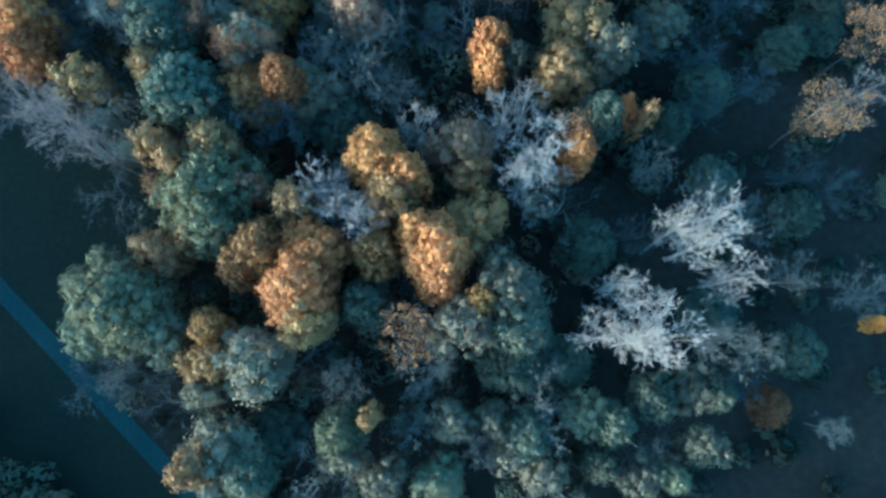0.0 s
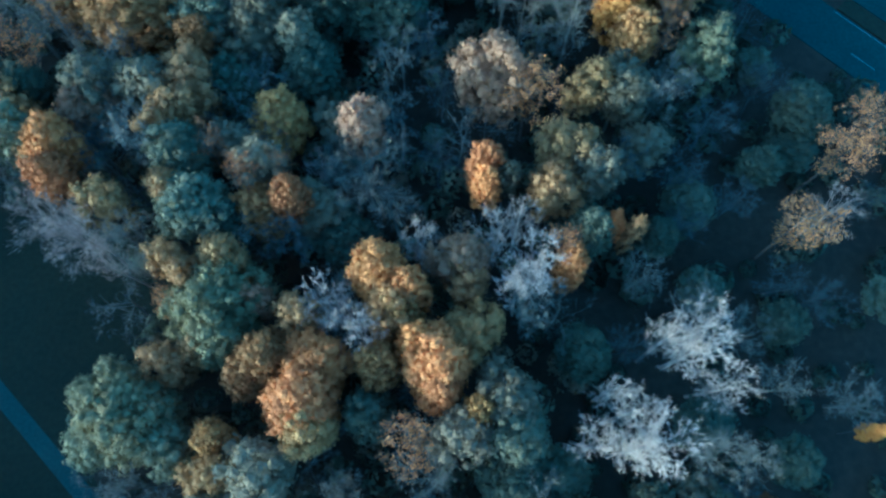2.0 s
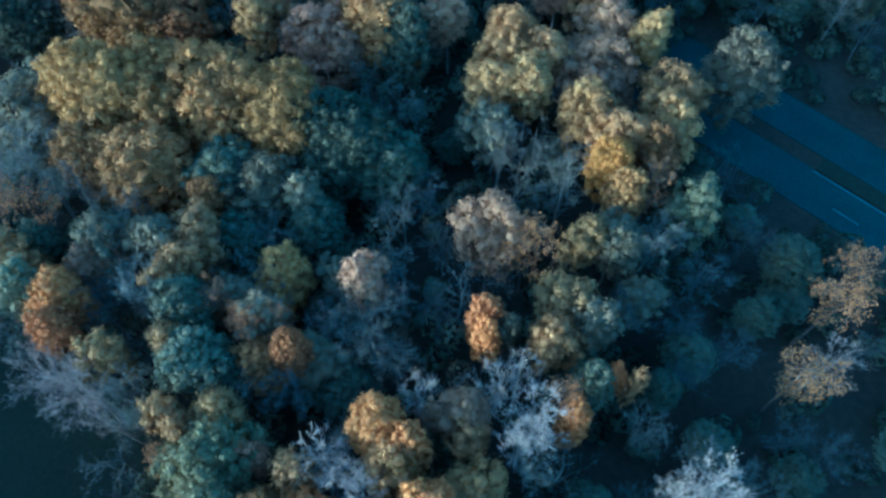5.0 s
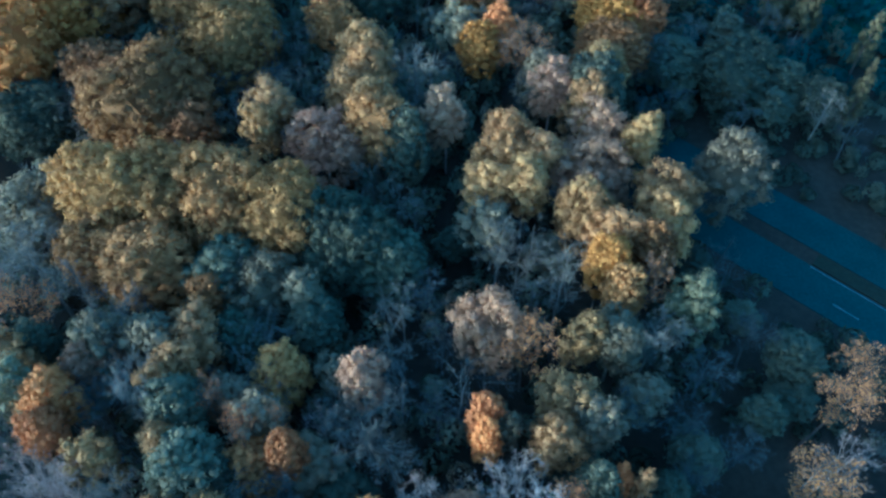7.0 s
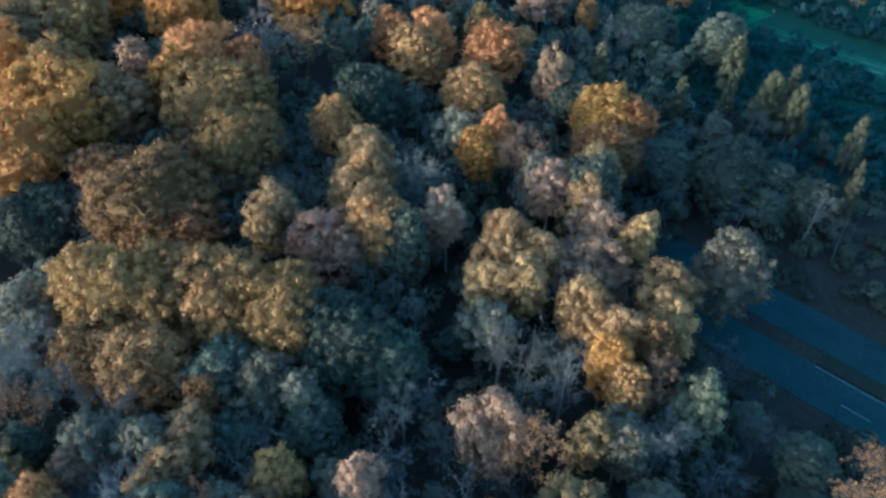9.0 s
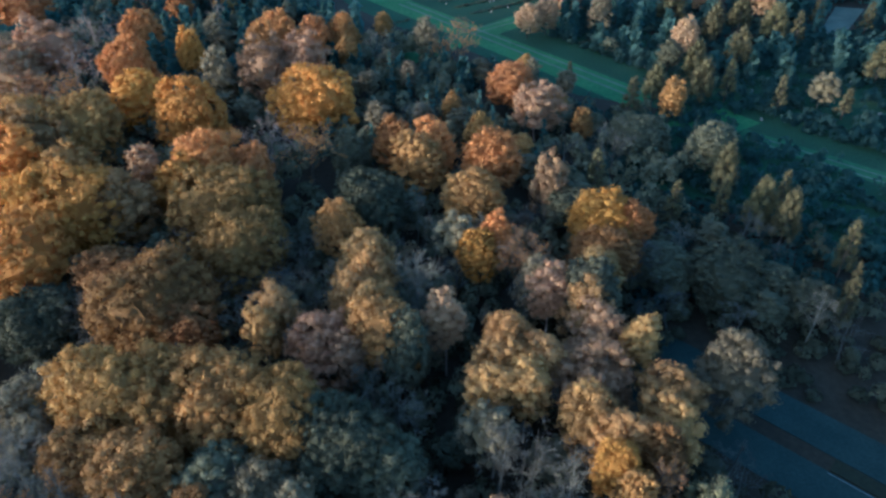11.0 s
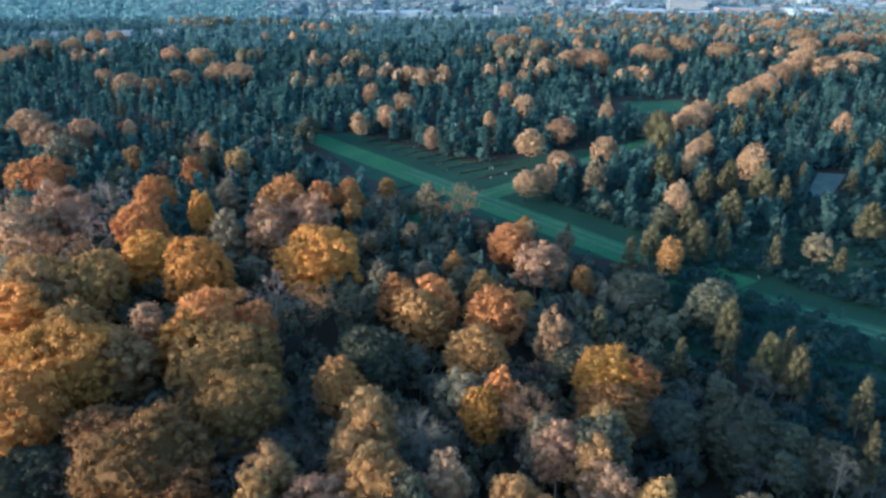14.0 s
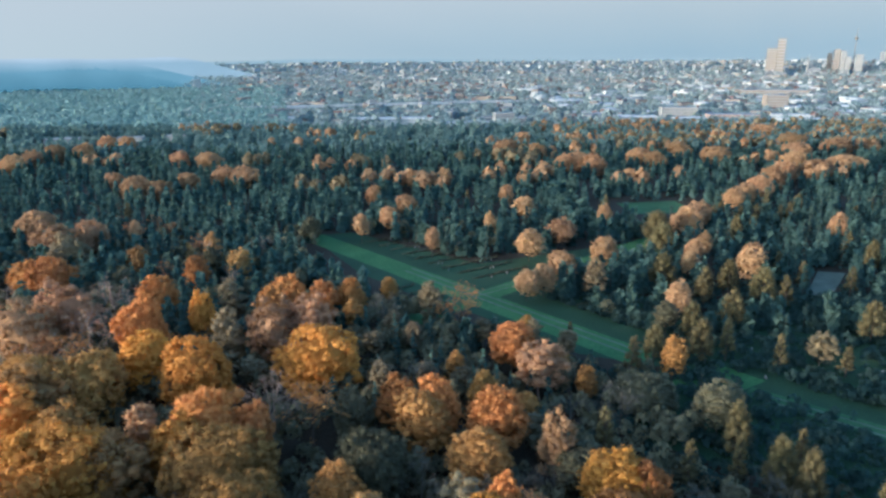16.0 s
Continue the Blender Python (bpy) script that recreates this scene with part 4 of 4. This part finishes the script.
for bx, by, br in ((-70, -34, 5), (-58, -40, 5), (-44, -38, 6), (-24, -38, 5), (-4, -36, 6), (18, -38, 5)):
    tree("olive", bx, by, br, 17)

# ---- the wood as it recedes ----
far_rng = np.random.default_rng(8)


def far_wood(name, mat, spots, spread, tall, quads, label, low=0.1, conic=True, grain=1.15):
    """Many small crowns in one mesh."""
    n = len(spots)
    a = far_rng.uniform(0, 2 * math.pi, (n, quads))
    h = far_rng.uniform(*tall, n)[:, None]
    wide = far_rng.uniform(*spread, n)[:, None]
    if conic:
        k = np.tile(np.linspace(low, 1.0, quads), (n, 1)) + far_rng.normal(0, 0.03, (n, quads))
        r = wide * (1.05 - np.clip(k, 0, 1)) * 0.75
        up = np.full_like(a, 0.7)
    else:
        up = far_rng.uniform(-0.35, 1.0, (n, quads))
        r = wide * np.sqrt(1 - up**2) * far_rng.uniform(0.7, 1.1, (n, quads))
        k = (1 + low) / 2 + up * (1 - low) / 2 * far_rng.uniform(0.8, 1.05, (n, quads))
    p = np.stack([spots[:, :1] + np.cos(a) * r, spots[:, 1:2] + np.sin(a) * r, spots[:, 2:3] + k * h], 2).reshape(-1, 3)
    d = np.stack([np.cos(a), np.sin(a), up], 2).reshape(-1, 3)
    size = np.repeat(wide[:, 0] * grain, quads)
    me = face_mesh(name, leaves(far_rng, p, d, size, 0.2 if conic else 0.35, 1.3))
    me.materials.append(mat)
    return tagged(new(name, me), label, "woodland", kind="stuff")


def wood_spots(count, y0, y1, pitch, wide=0.74):
    y = y0 + (y1 - y0) * far_rng.random(count) ** 0.85
    x = far_rng.uniform(-1, 1, count) * (wide * y + 50)
    ok = np.array([free(a, b, 2.5, 0.6) for a, b in zip(x, y)])
    return np.stack([x, y, np.zeros(count)], 1)[ok]


def clumps(groups, each, y0, y1):
    """Loose groups of crowns in the wood."""
    mid = wood_spots(groups, y0, y1, 6)
    p = np.repeat(mid, each, 0)
    p[:, :2] += far_rng.normal(0, 1, (len(p), 2)) * np.array([13.0, 7.0])
    return p


def under_spots(count, box, lap, shady=True):
    x, y = far_rng.uniform(box[0], box[1], count), far_rng.uniform(box[2], box[3], count)
    ok = np.array([abs(a) < 0.74 * max(b, 0) + 66 and free(a, b, 1.0, lap) and (shady or not (a > 12 and 12 < b < 62 or a > 38)) for a, b in zip(x, y)])
    return np.stack([x, y, np.zeros(count)], 1)[ok]


far_wood("undergrowth", LEAF["green"], under_spots(1100, (-125, 14, -32, 130), 0.35), (1.1, 2.2), (2, 9), 100, "dull green undergrowth filling the wood", 0.12, False, 0.3)
# on the shaded side the undergrowth takes the darker leaf colour as its shade
far_wood("shaded_undergrowth", LEAF["dusk"], under_spots(300, (14, 85, 20, 130), 0.35), (1.1, 2.2), (1.2, 5), 90, "undergrowth coloured dark for deep shade", 0.12, False, 0.32)
far_wood("brushwood", LEAF["gray"], under_spots(520, (-125, 24, -32, 130), 0.4, False), (1.1, 2.0), (2, 8), 100, "greyish brushwood between the trees", 0.12, False, 0.28)
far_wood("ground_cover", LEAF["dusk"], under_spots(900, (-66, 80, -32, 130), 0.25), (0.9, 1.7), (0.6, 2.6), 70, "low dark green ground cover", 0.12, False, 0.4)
far_wood("shaded_filling", LEAF["green"], under_spots(1100, (-130, 60, 95, 235), 0.2), (1.5, 2.7), (2, 8), 64, "dull green young growth filling the wood's gaps", 0.1, False, 0.36)
far_wood("wood_filling", LEAF["green"], under_spots(860, (-230, 36, 110, 350), 0.5), (1.8, 3.0), (4, 9), 80, "dull green younger trees in the wood", 0.1, False, 0.45)
far_wood("thicket", LEAF["conifer"], under_spots(3000, (30, 220, 100, 260), 0.35), (1.0, 2.2), (0.8, 4.2), 36, "dark evergreen shrubs among old graves", 0.05, False, 0.45)
far_wood("evergreen_filling", LEAF["conifer"], under_spots(900, (-250, 260, 200, 360), 0.5), (1.5, 2.6), (5, 10), 44, "young dark spruces along the meadow", 0.05)
far_wood("spruce_wood", LEAF["spruce"], wood_spots(3400, 240, 640, 6), (2.4, 3.7), (7.5, 13), 52, "dense dark blue-green spruce wood", 0.1, True, 0.62)
# the farther spruces get a paler, bluer needle colour to stand for haze
far_wood("distant_spruce_wood", LEAF["fir"], wood_spots(4300, 600, 835, 6), (2.6, 4.2), (7, 13), 34, "dense spruce wood towards the town, haze-coloured", 0.1, True, 0.62)
far_wood("autumn_wood", LEAF["apricot"], clumps(24, 5, 400, 820), (3.2, 5.0), (11, 15), 70, "scattered tan autumn crowns among the spruces", 0.2, False, 0.6)
edge = np.stack([far_rng.uniform(120, 620, 420), far_rng.uniform(610, 850, 420), np.zeros(420)], 1)
far_wood("edge_wood", LEAF["pinktan"], edge[::2], (3.0, 5.0), (9, 14), 60, "brownish half-bare crowns at the edge of the town", 0.2, False, 0.5)
far_wood("edge_thicket", LEAF["gray"], edge[1::2], (3.0, 5.0), (9, 14), 60, "greyish twiggy crowns at the edge of the town", 0.2, False, 0.5)
far_wood("leafless_wood", LEAF["gray"], clumps(26, 5, 420, 830), (3.2, 5.5), (11, 15), 70, "scattered greyish half-bare crowns among the spruces", 0.2, False, 0.6)

# ---- the town ----
# roof and wall tones kept close together and greyish, haze put into them
ROOFS = [ground_material("roof_" + n, t, 0.3, 0.02) for n, t in (
    ("light", ((0.19, 0.21, 0.23), (0.25, 0.27, 0.29), (0.33, 0.345, 0.355))),
    ("red", ((0.17, 0.1, 0.08), (0.22, 0.13, 0.105), (0.27, 0.165, 0.13))),
    ("grey", ((0.12, 0.13, 0.14), (0.2, 0.21, 0.22), (0.28, 0.29, 0.3))),
    ("bright", ((0.36, 0.38, 0.4), (0.45, 0.47, 0.49), (0.55, 0.56, 0.57))))]
WALLS = [ground_material("render_" + n, t, 0.3, 0.02) for n, t in (
    ("white", ((0.17, 0.182, 0.19), (0.21, 0.222, 0.23), (0.26, 0.268, 0.272))),
    ("cream", ((0.155, 0.137, 0.12), (0.195, 0.172, 0.15), (0.24, 0.212, 0.185))),
    ("brick", ((0.2, 0.16, 0.15), (0.27, 0.21, 0.19), (0.34, 0.27, 0.24))),
    ("bright", ((0.28, 0.3, 0.31), (0.36, 0.38, 0.39), (0.44, 0.45, 0.45))))]


def box_quads(x, y, z, w, d, h, turn, gable=0.0):
    """The walls and the roof of blocks: two lists of quads."""
    c, s = math.cos(turn), math.sin(turn)
    q = [(x + c * a - s * b, y + s * a + c * b) for a, b in ((-w, -d), (w, -d), (w, d), (-w, d))]
    walls = []
    for k in range(4):
        (ax, ay), (bx, by) = q[k], q[(k + 1) % 4]
        walls.append([(ax, ay, z), (bx, by, z), (bx, by, z + h), (ax, ay, z + h)])
    if gable:
        e = [((q[0][0] + q[3][0]) / 2, (q[0][1] + q[3][1]) / 2, z + h + gable), ((q[1][0] + q[2][0]) / 2, (q[1][1] + q[2][1]) / 2, z + h + gable)]
        t = [(px, py, z + h) for px, py in q]
        roof = [[t[0], t[1], e[1], e[0]], [t[2], t[3], e[0], e[1]], [t[3], t[0], e[0], e[0]], [t[1], t[2], e[1], e[1]]]
    else:
        roof = [[(px, py, z + h) for px, py in q]]
    return walls, roof


def building(x, y, w, d, h, turn, wall, roof, label, gable=0.0, storeys=0):
    walls, top = box_quads(0, 0, 0, w / 2, d / 2, h, 0, gable)
    root = tagged(new("building"), label, "building", "buildings of the town")
    shell = part("wall", face_mesh("wall", np.array(walls)), WALLS[wall], root)
    part("roof", face_mesh("roof", np.array(top)), ROOFS[roof], root)
    if storeys:
        win = []
        step = h / storeys
        for k in range(storeys):
            for side in (-1, 1):
                yy = side * (d / 2 + 0.06)
                win.append([(-w * 0.46, yy, step * (k + 0.35)), (w * 0.46, yy, step * (k + 0.35)), (w * 0.46, yy, step * (k + 0.75)), (-w * 0.46, yy, step * (k + 0.75))])
        for k, q in enumerate(win):
            part("window_band", face_mesh("window_band", np.array([q])), GLASS, shell)
    root.matrix_basis = pose(x, y, 0, 0, 0, turn)
    return root


GLASS = material("dark_glazing", 0.2)[0]
GLASS.node_tree.nodes["Principled BSDF"].inputs["Base Color"].default_value = (0.27, 0.27, 0.28, 1)
town = random.Random(12)
bulk = {}
for i in range(3900):
    y = 860 + 2760 * town.random() ** 0.95
    side = town.random()
    x = (side ** 0.62 * 1.36 - 0.62) * 0.95 * y
    if x < -0.27 * y:
        continue
    if y < 980 and -330 < x < 520 and town.random() < 0.75:
        continue
    kind = town.random()
    turn = town.choice((0.2, 0.2 + math.pi / 2, -0.35, 1.1)) + town.uniform(-0.08, 0.08)
    if kind < 0.62:
        w, d, h, g = town.uniform(4, 7), town.uniform(3, 5), town.uniform(4.5, 8), town.uniform(2.5, 4)
        mats = (town.choice((0, 0, 1, 2)), town.choice((1, 2, 2, 1)))
    elif kind < 0.95:
        w, d, h, g = town.uniform(7, 17), town.uniform(5, 7.5), town.uniform(8, 14), 0
        mats = (town.choice((0, 0, 1)), town.choice((2, 2, 1, 0)))
    else:
        w, d, h, g = town.uniform(16, 38), town.uniform(8, 15), town.uniform(5, 9), 0
        mats = (0, town.choice((0, 2)))
    if x > 0.12 * y and y < 1900 and town.random() < 0.16:
        w, d, h, g = town.uniform(9, 24), town.uniform(6, 11), town.uniform(7, 13), 0
        mats = (3, 3)
    # haze by choice of colour: no red roofs or brick this far out
    if y > 2300:
        mats = town.choice(((0, 2), (0, 0), (3, 0), (1, 2)))
    if math.hypot(x, y) > 3640:
        continue
    a, b = box_quads(x, y, float(rise(x, y)), w, d, h, turn, g)
    bulk.setdefault(("w", mats[0]), []).extend(a)
    bulk.setdefault(("r", mats[1]), []).extend(b)
for (k, m), quads in bulk.items():
    me = face_mesh("town_walls" if k == "w" else "town_roofs", np.array(quads))
    me.materials.append((WALLS if k == "w" else ROOFS)[m])
    tagged(new("town_walls" if k == "w" else "town_roofs", me), "small far-off town houses and halls" if k == "w" else "roofs of the far-off town", "town", kind="stuff")
# halls and blocks that stand out at the wood's edge
building(93, 884, 24, 14, 17, 8, 0, 0, "white office block at the edge of the wood", 0, 4)
building(-47, 916, 105, 26, 9, 3, 3, 3, "long low white warehouse with a light roof")
building(47, 853, 62, 20, 9, 5, 3, 3, "long low hall with a pale flat roof")
building(-237, 948, 120, 16, 8, 2, 3, 3, "long pale shed beside the railway")
building(260, 892, 52, 26, 11, -6, 3, 3, "white flat-roofed hall in the town")
building(331, 940, 46, 22, 18, -8, 0, 0, "white flat-roofed block in the town", 0, 5)
building(379, 884, 60, 26, 13, -8, 2, 0, "brick hall with a pale roof")
building(442, 837, 48, 24, 11, -10, 3, 3, "white flat-roofed hall in the town")
building(505, 797, 40, 24, 9, -12, 0, 2, "white hall with a grey roof")
building(668, 1386, 128, 30, 16, -16, 1, 0, "long cream block in the town", 0, 5)
building(513, 1050, 30, 24, 26, -10, 1, 0, "cream tower block in the town", 0, 7)
building(-565, 1775, 17, 17, 33, 20, 3, 3, "white round-cornered tower on a wooded rise")
building(-385, 752, 36, 14, 5, 4, 0, 0, "long pale nursery shed in a clearing of the wood")
building(-318, 760, 26, 12, 5, 3, 0, 0, "low white nursery shed in a clearing of the wood")
building(-270, 764, 24, 12, 6, 3, 0, 0, "small grey nursery shed in a clearing of the wood")
# the low pale viaduct of the railway: a deck with parapets on many piers
rail_a, rail_b = Vector((-292, 1082)), Vector((150, 1196))
rail = (rail_b - rail_a).normalized()
viaduct = tagged(new("railway_viaduct"), "long low pale concrete railway viaduct beyond the wood", "viaduct")
for name, z, h, half, off in (("deck", 9.0, 1.6, 5.0, 0.0), ("parapet", 10.6, 1.9, 0.2, -4.6), ("parapet", 10.6, 1.9, 0.2, 4.6)):
    a, b = box_quads(0, off, z, (rail_b - rail_a).length / 2, half, h, 0)
    part(name, face_mesh(name, np.array(a + b)), ROOFS[3], viaduct)
for k in range(19):
    a, b = box_quads(-216 + 24 * k, 0, 0, 1.0, 3.5, 9.0, 0)
    part("pier", face_mesh("pier", np.array(a + b)), WALLS[3], viaduct)
viaduct.matrix_basis = pose((rail_a.x + rail_b.x) / 2, (rail_a.y + rail_b.y) / 2, 0, 0, 0, math.degrees(math.atan2(rail.y, rail.x)))
# the high-rises over the town
for bx, by, w, d, h, lab in ((1300, 2720, 40, 40, 97, "slab of a cream high-rise in the town"), (1300, 2655, 26, 34, 131, "tallest pale high-rise with a blade-like top"), (1531, 2740, 15, 22, 80, "narrow cream high-rise of the town"), (1530, 2691, 20, 26, 93, "cream high-rise with stepped tops"), (1532, 2652, 18, 26, 87, "grey high-rise beside the cream one"), (1535, 2625, 18, 26, 66, "lower grey high-rise of the town"), (1552, 2585, 24, 26, 74, "white high-rise in the town"), (1900, 3000, 18, 22, 82, "far white high-rise in the town")):
    building(bx, by, w, d, h, -25, 0 if "grey" in lab or "white" in lab else 1, 0, lab, 0, 12)
mast = tagged(new("television_mast"), "thin television mast with a round gallery", "mast")
part("shaft", face_mesh("shaft", prisms(np.array([[0, 0, 0.0]]), np.array([[0, 0, 168.0]]), np.array([2.6]), np.array([0.5]), 8)), WALLS[1], mast)
part("gallery", face_mesh("gallery", prisms(np.array([[0, 0, 126.0], [0, 0, 131.0]]), np.array([[0, 0, 131.0], [0, 0, 137.0]]), np.array([4.0, 7.0]), np.array([7.0, 3.0]), 10)), WALLS[1], mast)
mast.matrix_basis = pose(1600, 2700, 0)
church = tagged(new("church"), "pale church with a pointed steeple", "church")
a, b = box_quads(0, 0, 0, 22, 9, 16, 0, 12)
part("nave", face_mesh("nave", np.array(a)), WALLS[0], church)
part("roof", face_mesh("roof", np.array(b)), ROOFS[2], church)
part("steeple", face_mesh("steeple", np.concatenate([prisms(np.array([[-20, 0, 0.0]]), np.array([[-20, 0, 40.0]]), np.array([5.0]), np.array([5.0]), 4), prisms(np.array([[-20, 0, 40.0]]), np.array([[-20, 0, 78.0]]), np.array([5.5]), np.array([0.2]), 8)])), WALLS[0], church)
church.matrix_basis = pose(1400, 2600, 0, 0, 0, -20)

# trees between the roofs, and the misty woods, with haze put into their leaf colours
ty = 810 + 2800 * far_rng.random(9600) ** 1.5
tx = far_rng.uniform(-0.34, 0.85, 9600) * ty
keep = (np.hypot(tx, ty) < 3640) & ~((ty < 950) & (tx > -330) & (tx < 520)) | ((ty < 950) & (far_rng.random(9600) < 0.35))
far_wood("town_trees", LEAF["blue"], np.stack([tx, ty, rise(tx, ty)], 1)[keep], (3.4, 6.2), (8, 13), 14, "haze-coloured trees between the far roofs", 0.3, False, 0.8)
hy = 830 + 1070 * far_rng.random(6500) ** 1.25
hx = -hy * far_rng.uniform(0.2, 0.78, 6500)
far_wood("misty_wood", LEAF["mist"], np.stack([hx, hy, 0 * hx], 1), (3, 6), (8, 14), 15, "far woods coloured blue-green for haze", 0.2, False, 0.8)


# ---- glowing backdrop walls: the hazy rim of the land and the pale sky above it, far behind everything ----
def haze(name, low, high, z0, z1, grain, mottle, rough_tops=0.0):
    """Haze painted as a glow on a wall: from low to high up it, mottled like the crowns of far woods."""
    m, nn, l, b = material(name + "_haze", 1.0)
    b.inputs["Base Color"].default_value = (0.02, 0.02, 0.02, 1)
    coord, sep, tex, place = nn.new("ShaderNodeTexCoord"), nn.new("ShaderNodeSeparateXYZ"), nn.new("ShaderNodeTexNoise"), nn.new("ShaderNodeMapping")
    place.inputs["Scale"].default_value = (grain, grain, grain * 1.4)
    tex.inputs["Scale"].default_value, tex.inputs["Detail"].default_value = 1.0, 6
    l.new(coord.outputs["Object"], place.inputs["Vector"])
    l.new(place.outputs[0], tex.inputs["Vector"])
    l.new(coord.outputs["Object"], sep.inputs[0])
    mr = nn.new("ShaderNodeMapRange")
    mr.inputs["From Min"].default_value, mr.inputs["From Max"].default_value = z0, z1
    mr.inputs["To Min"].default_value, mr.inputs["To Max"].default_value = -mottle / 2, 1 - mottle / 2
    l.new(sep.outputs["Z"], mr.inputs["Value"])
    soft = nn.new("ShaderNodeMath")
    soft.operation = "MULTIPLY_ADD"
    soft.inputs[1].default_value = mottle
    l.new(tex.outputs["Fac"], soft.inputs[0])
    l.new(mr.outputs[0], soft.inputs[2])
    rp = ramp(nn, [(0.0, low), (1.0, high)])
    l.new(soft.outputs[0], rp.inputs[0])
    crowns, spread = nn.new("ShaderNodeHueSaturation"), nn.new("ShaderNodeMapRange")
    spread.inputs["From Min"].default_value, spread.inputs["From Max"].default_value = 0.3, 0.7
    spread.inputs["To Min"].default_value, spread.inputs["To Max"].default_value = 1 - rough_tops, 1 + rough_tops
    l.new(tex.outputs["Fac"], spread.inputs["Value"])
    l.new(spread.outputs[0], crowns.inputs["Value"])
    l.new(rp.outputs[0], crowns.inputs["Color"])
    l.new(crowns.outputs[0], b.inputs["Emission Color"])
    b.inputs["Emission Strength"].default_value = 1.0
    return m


def rim(name, radius, height, seed, mat, label, swell=1.0, arc=(0.0, 360.0), slope=0.0, fuzz=0.0):
    """A backdrop wall along the horizon; an open arc slopes down over its first degrees."""
    r = np.random.default_rng(seed)
    n = 240 if not slope else 700
    deg = np.linspace(arc[0], arc[1], n + 1)
    ang = np.radians(deg)
    ph = r.uniform(0, 6.28, 6)
    hs = height * (1 + swell * (0.06 * np.sin(5 * ang + ph[0]) + 0.05 * np.sin(14 * ang + ph[1]) + 0.03 * np.sin(37 * ang + ph[2])))
    if slope:
        k = np.clip((deg - arc[0]) / slope, 0, 1)
        hs = hs * k * k * (3 - 2 * k)
    hs = hs + fuzz * np.abs(r.normal(0, 1, n + 1))
    p = np.stack([radius * np.cos(ang), radius * np.sin(ang)], 1)
    quads = [[(*p[k], -5), (*p[k + 1], -5), (*p[k + 1], hs[k + 1]), (*p[k], hs[k])] for k in range(n)]
    me = face_mesh(name, np.array(quads))
    me.materials.append(mat)
    tagged(new(name, me), label, "backdrop", kind="structure")


def sky_haze():
    """The misty sky: whitish towards the sun's side, bluer over the town, a little rosier higher up."""
    m, nn, l, b = material("sky_haze", 1.0)
    b.inputs["Base Color"].default_value = (0.02, 0.02, 0.02, 1)
    coord, sep, tex = nn.new("ShaderNodeTexCoord"), nn.new("ShaderNodeSeparateXYZ"), nn.new("ShaderNodeTexNoise")
    tex.inputs["Scale"].default_value, tex.inputs["Detail"].default_value = 0.0009, 4
    l.new(coord.outputs["Object"], tex.inputs["Vector"])
    l.new(coord.outputs["Object"], sep.inputs[0])
    up, side = nn.new("ShaderNodeMapRange"), nn.new("ShaderNodeMapRange")
    up.inputs["From Min"].default_value, up.inputs["From Max"].default_value = 90, 430
    side.inputs["From Min"].default_value, side.inputs["From Max"].default_value = -2400, 1600
    l.new(sep.outputs["Z"], up.inputs["Value"])
    l.new(sep.outputs["X"], side.inputs["Value"])
    wave = nn.new("ShaderNodeMath")
    wave.operation = "MULTIPLY_ADD"
    wave.inputs[1].default_value = 0.5
    l.new(tex.outputs["Fac"], wave.inputs[0])
    shift = nn.new("ShaderNodeMath")
    shift.operation = "ADD"
    shift.inputs[1].default_value = -0.25
    l.new(up.outputs[0], shift.inputs[0])
    l.new(shift.outputs[0], wave.inputs[2])
    near, far = ramp(nn, [(0.0, (0.182, 0.164, 0.136)), (1.0, (0.188, 0.163, 0.136))]), ramp(nn, [(0.05, (0.11, 0.122, 0.116)), (1.0, (0.152, 0.14, 0.12))])
    l.new(wave.outputs[0], near.inputs[0])
    l.new(wave.outputs[0], far.inputs[0])
    mix = nn.new("ShaderNodeMix")
    mix.data_type = "RGBA"
    l.new(side.outputs[0], mix.inputs["Factor"])
    l.new(near.outputs[0], mix.inputs["A"])
    l.new(far.outputs[0], mix.inputs["B"])
    l.new(mix.outputs["Result"], b.inputs["Emission Color"])
    b.inputs["Emission Strength"].default_value = 1.0
    return m


rim("backdrop_sky", 4880, 640, 3, sky_haze(), "glowing backdrop of pale hazy sky above the horizon", 0.0, (35.0, 145.0))
rim("backdrop_hills", 3700, 58, 4, haze("hills", (0.1, 0.117, 0.113), (0.122, 0.134, 0.126), 5, 58, 0.002, 0.5), "glowing backdrop of pale blue hazy hills along the horizon")
# wooded rises on the left: glowing walls, the haze painted paler with every kilometre
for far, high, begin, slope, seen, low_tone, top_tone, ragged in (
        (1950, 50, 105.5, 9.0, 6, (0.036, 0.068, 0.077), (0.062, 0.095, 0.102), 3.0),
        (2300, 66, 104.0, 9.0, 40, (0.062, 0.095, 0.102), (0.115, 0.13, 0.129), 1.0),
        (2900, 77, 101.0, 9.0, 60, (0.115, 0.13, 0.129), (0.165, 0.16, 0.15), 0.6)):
    rim("backdrop_rise", far, high, far, haze("rise", low_tone, top_tone, seen, high, 22.0 / far, 0.4, 0.05), "glowing backdrop of a blue wooded rise in haze", 1.0, (begin, 146.0), slope, ragged)
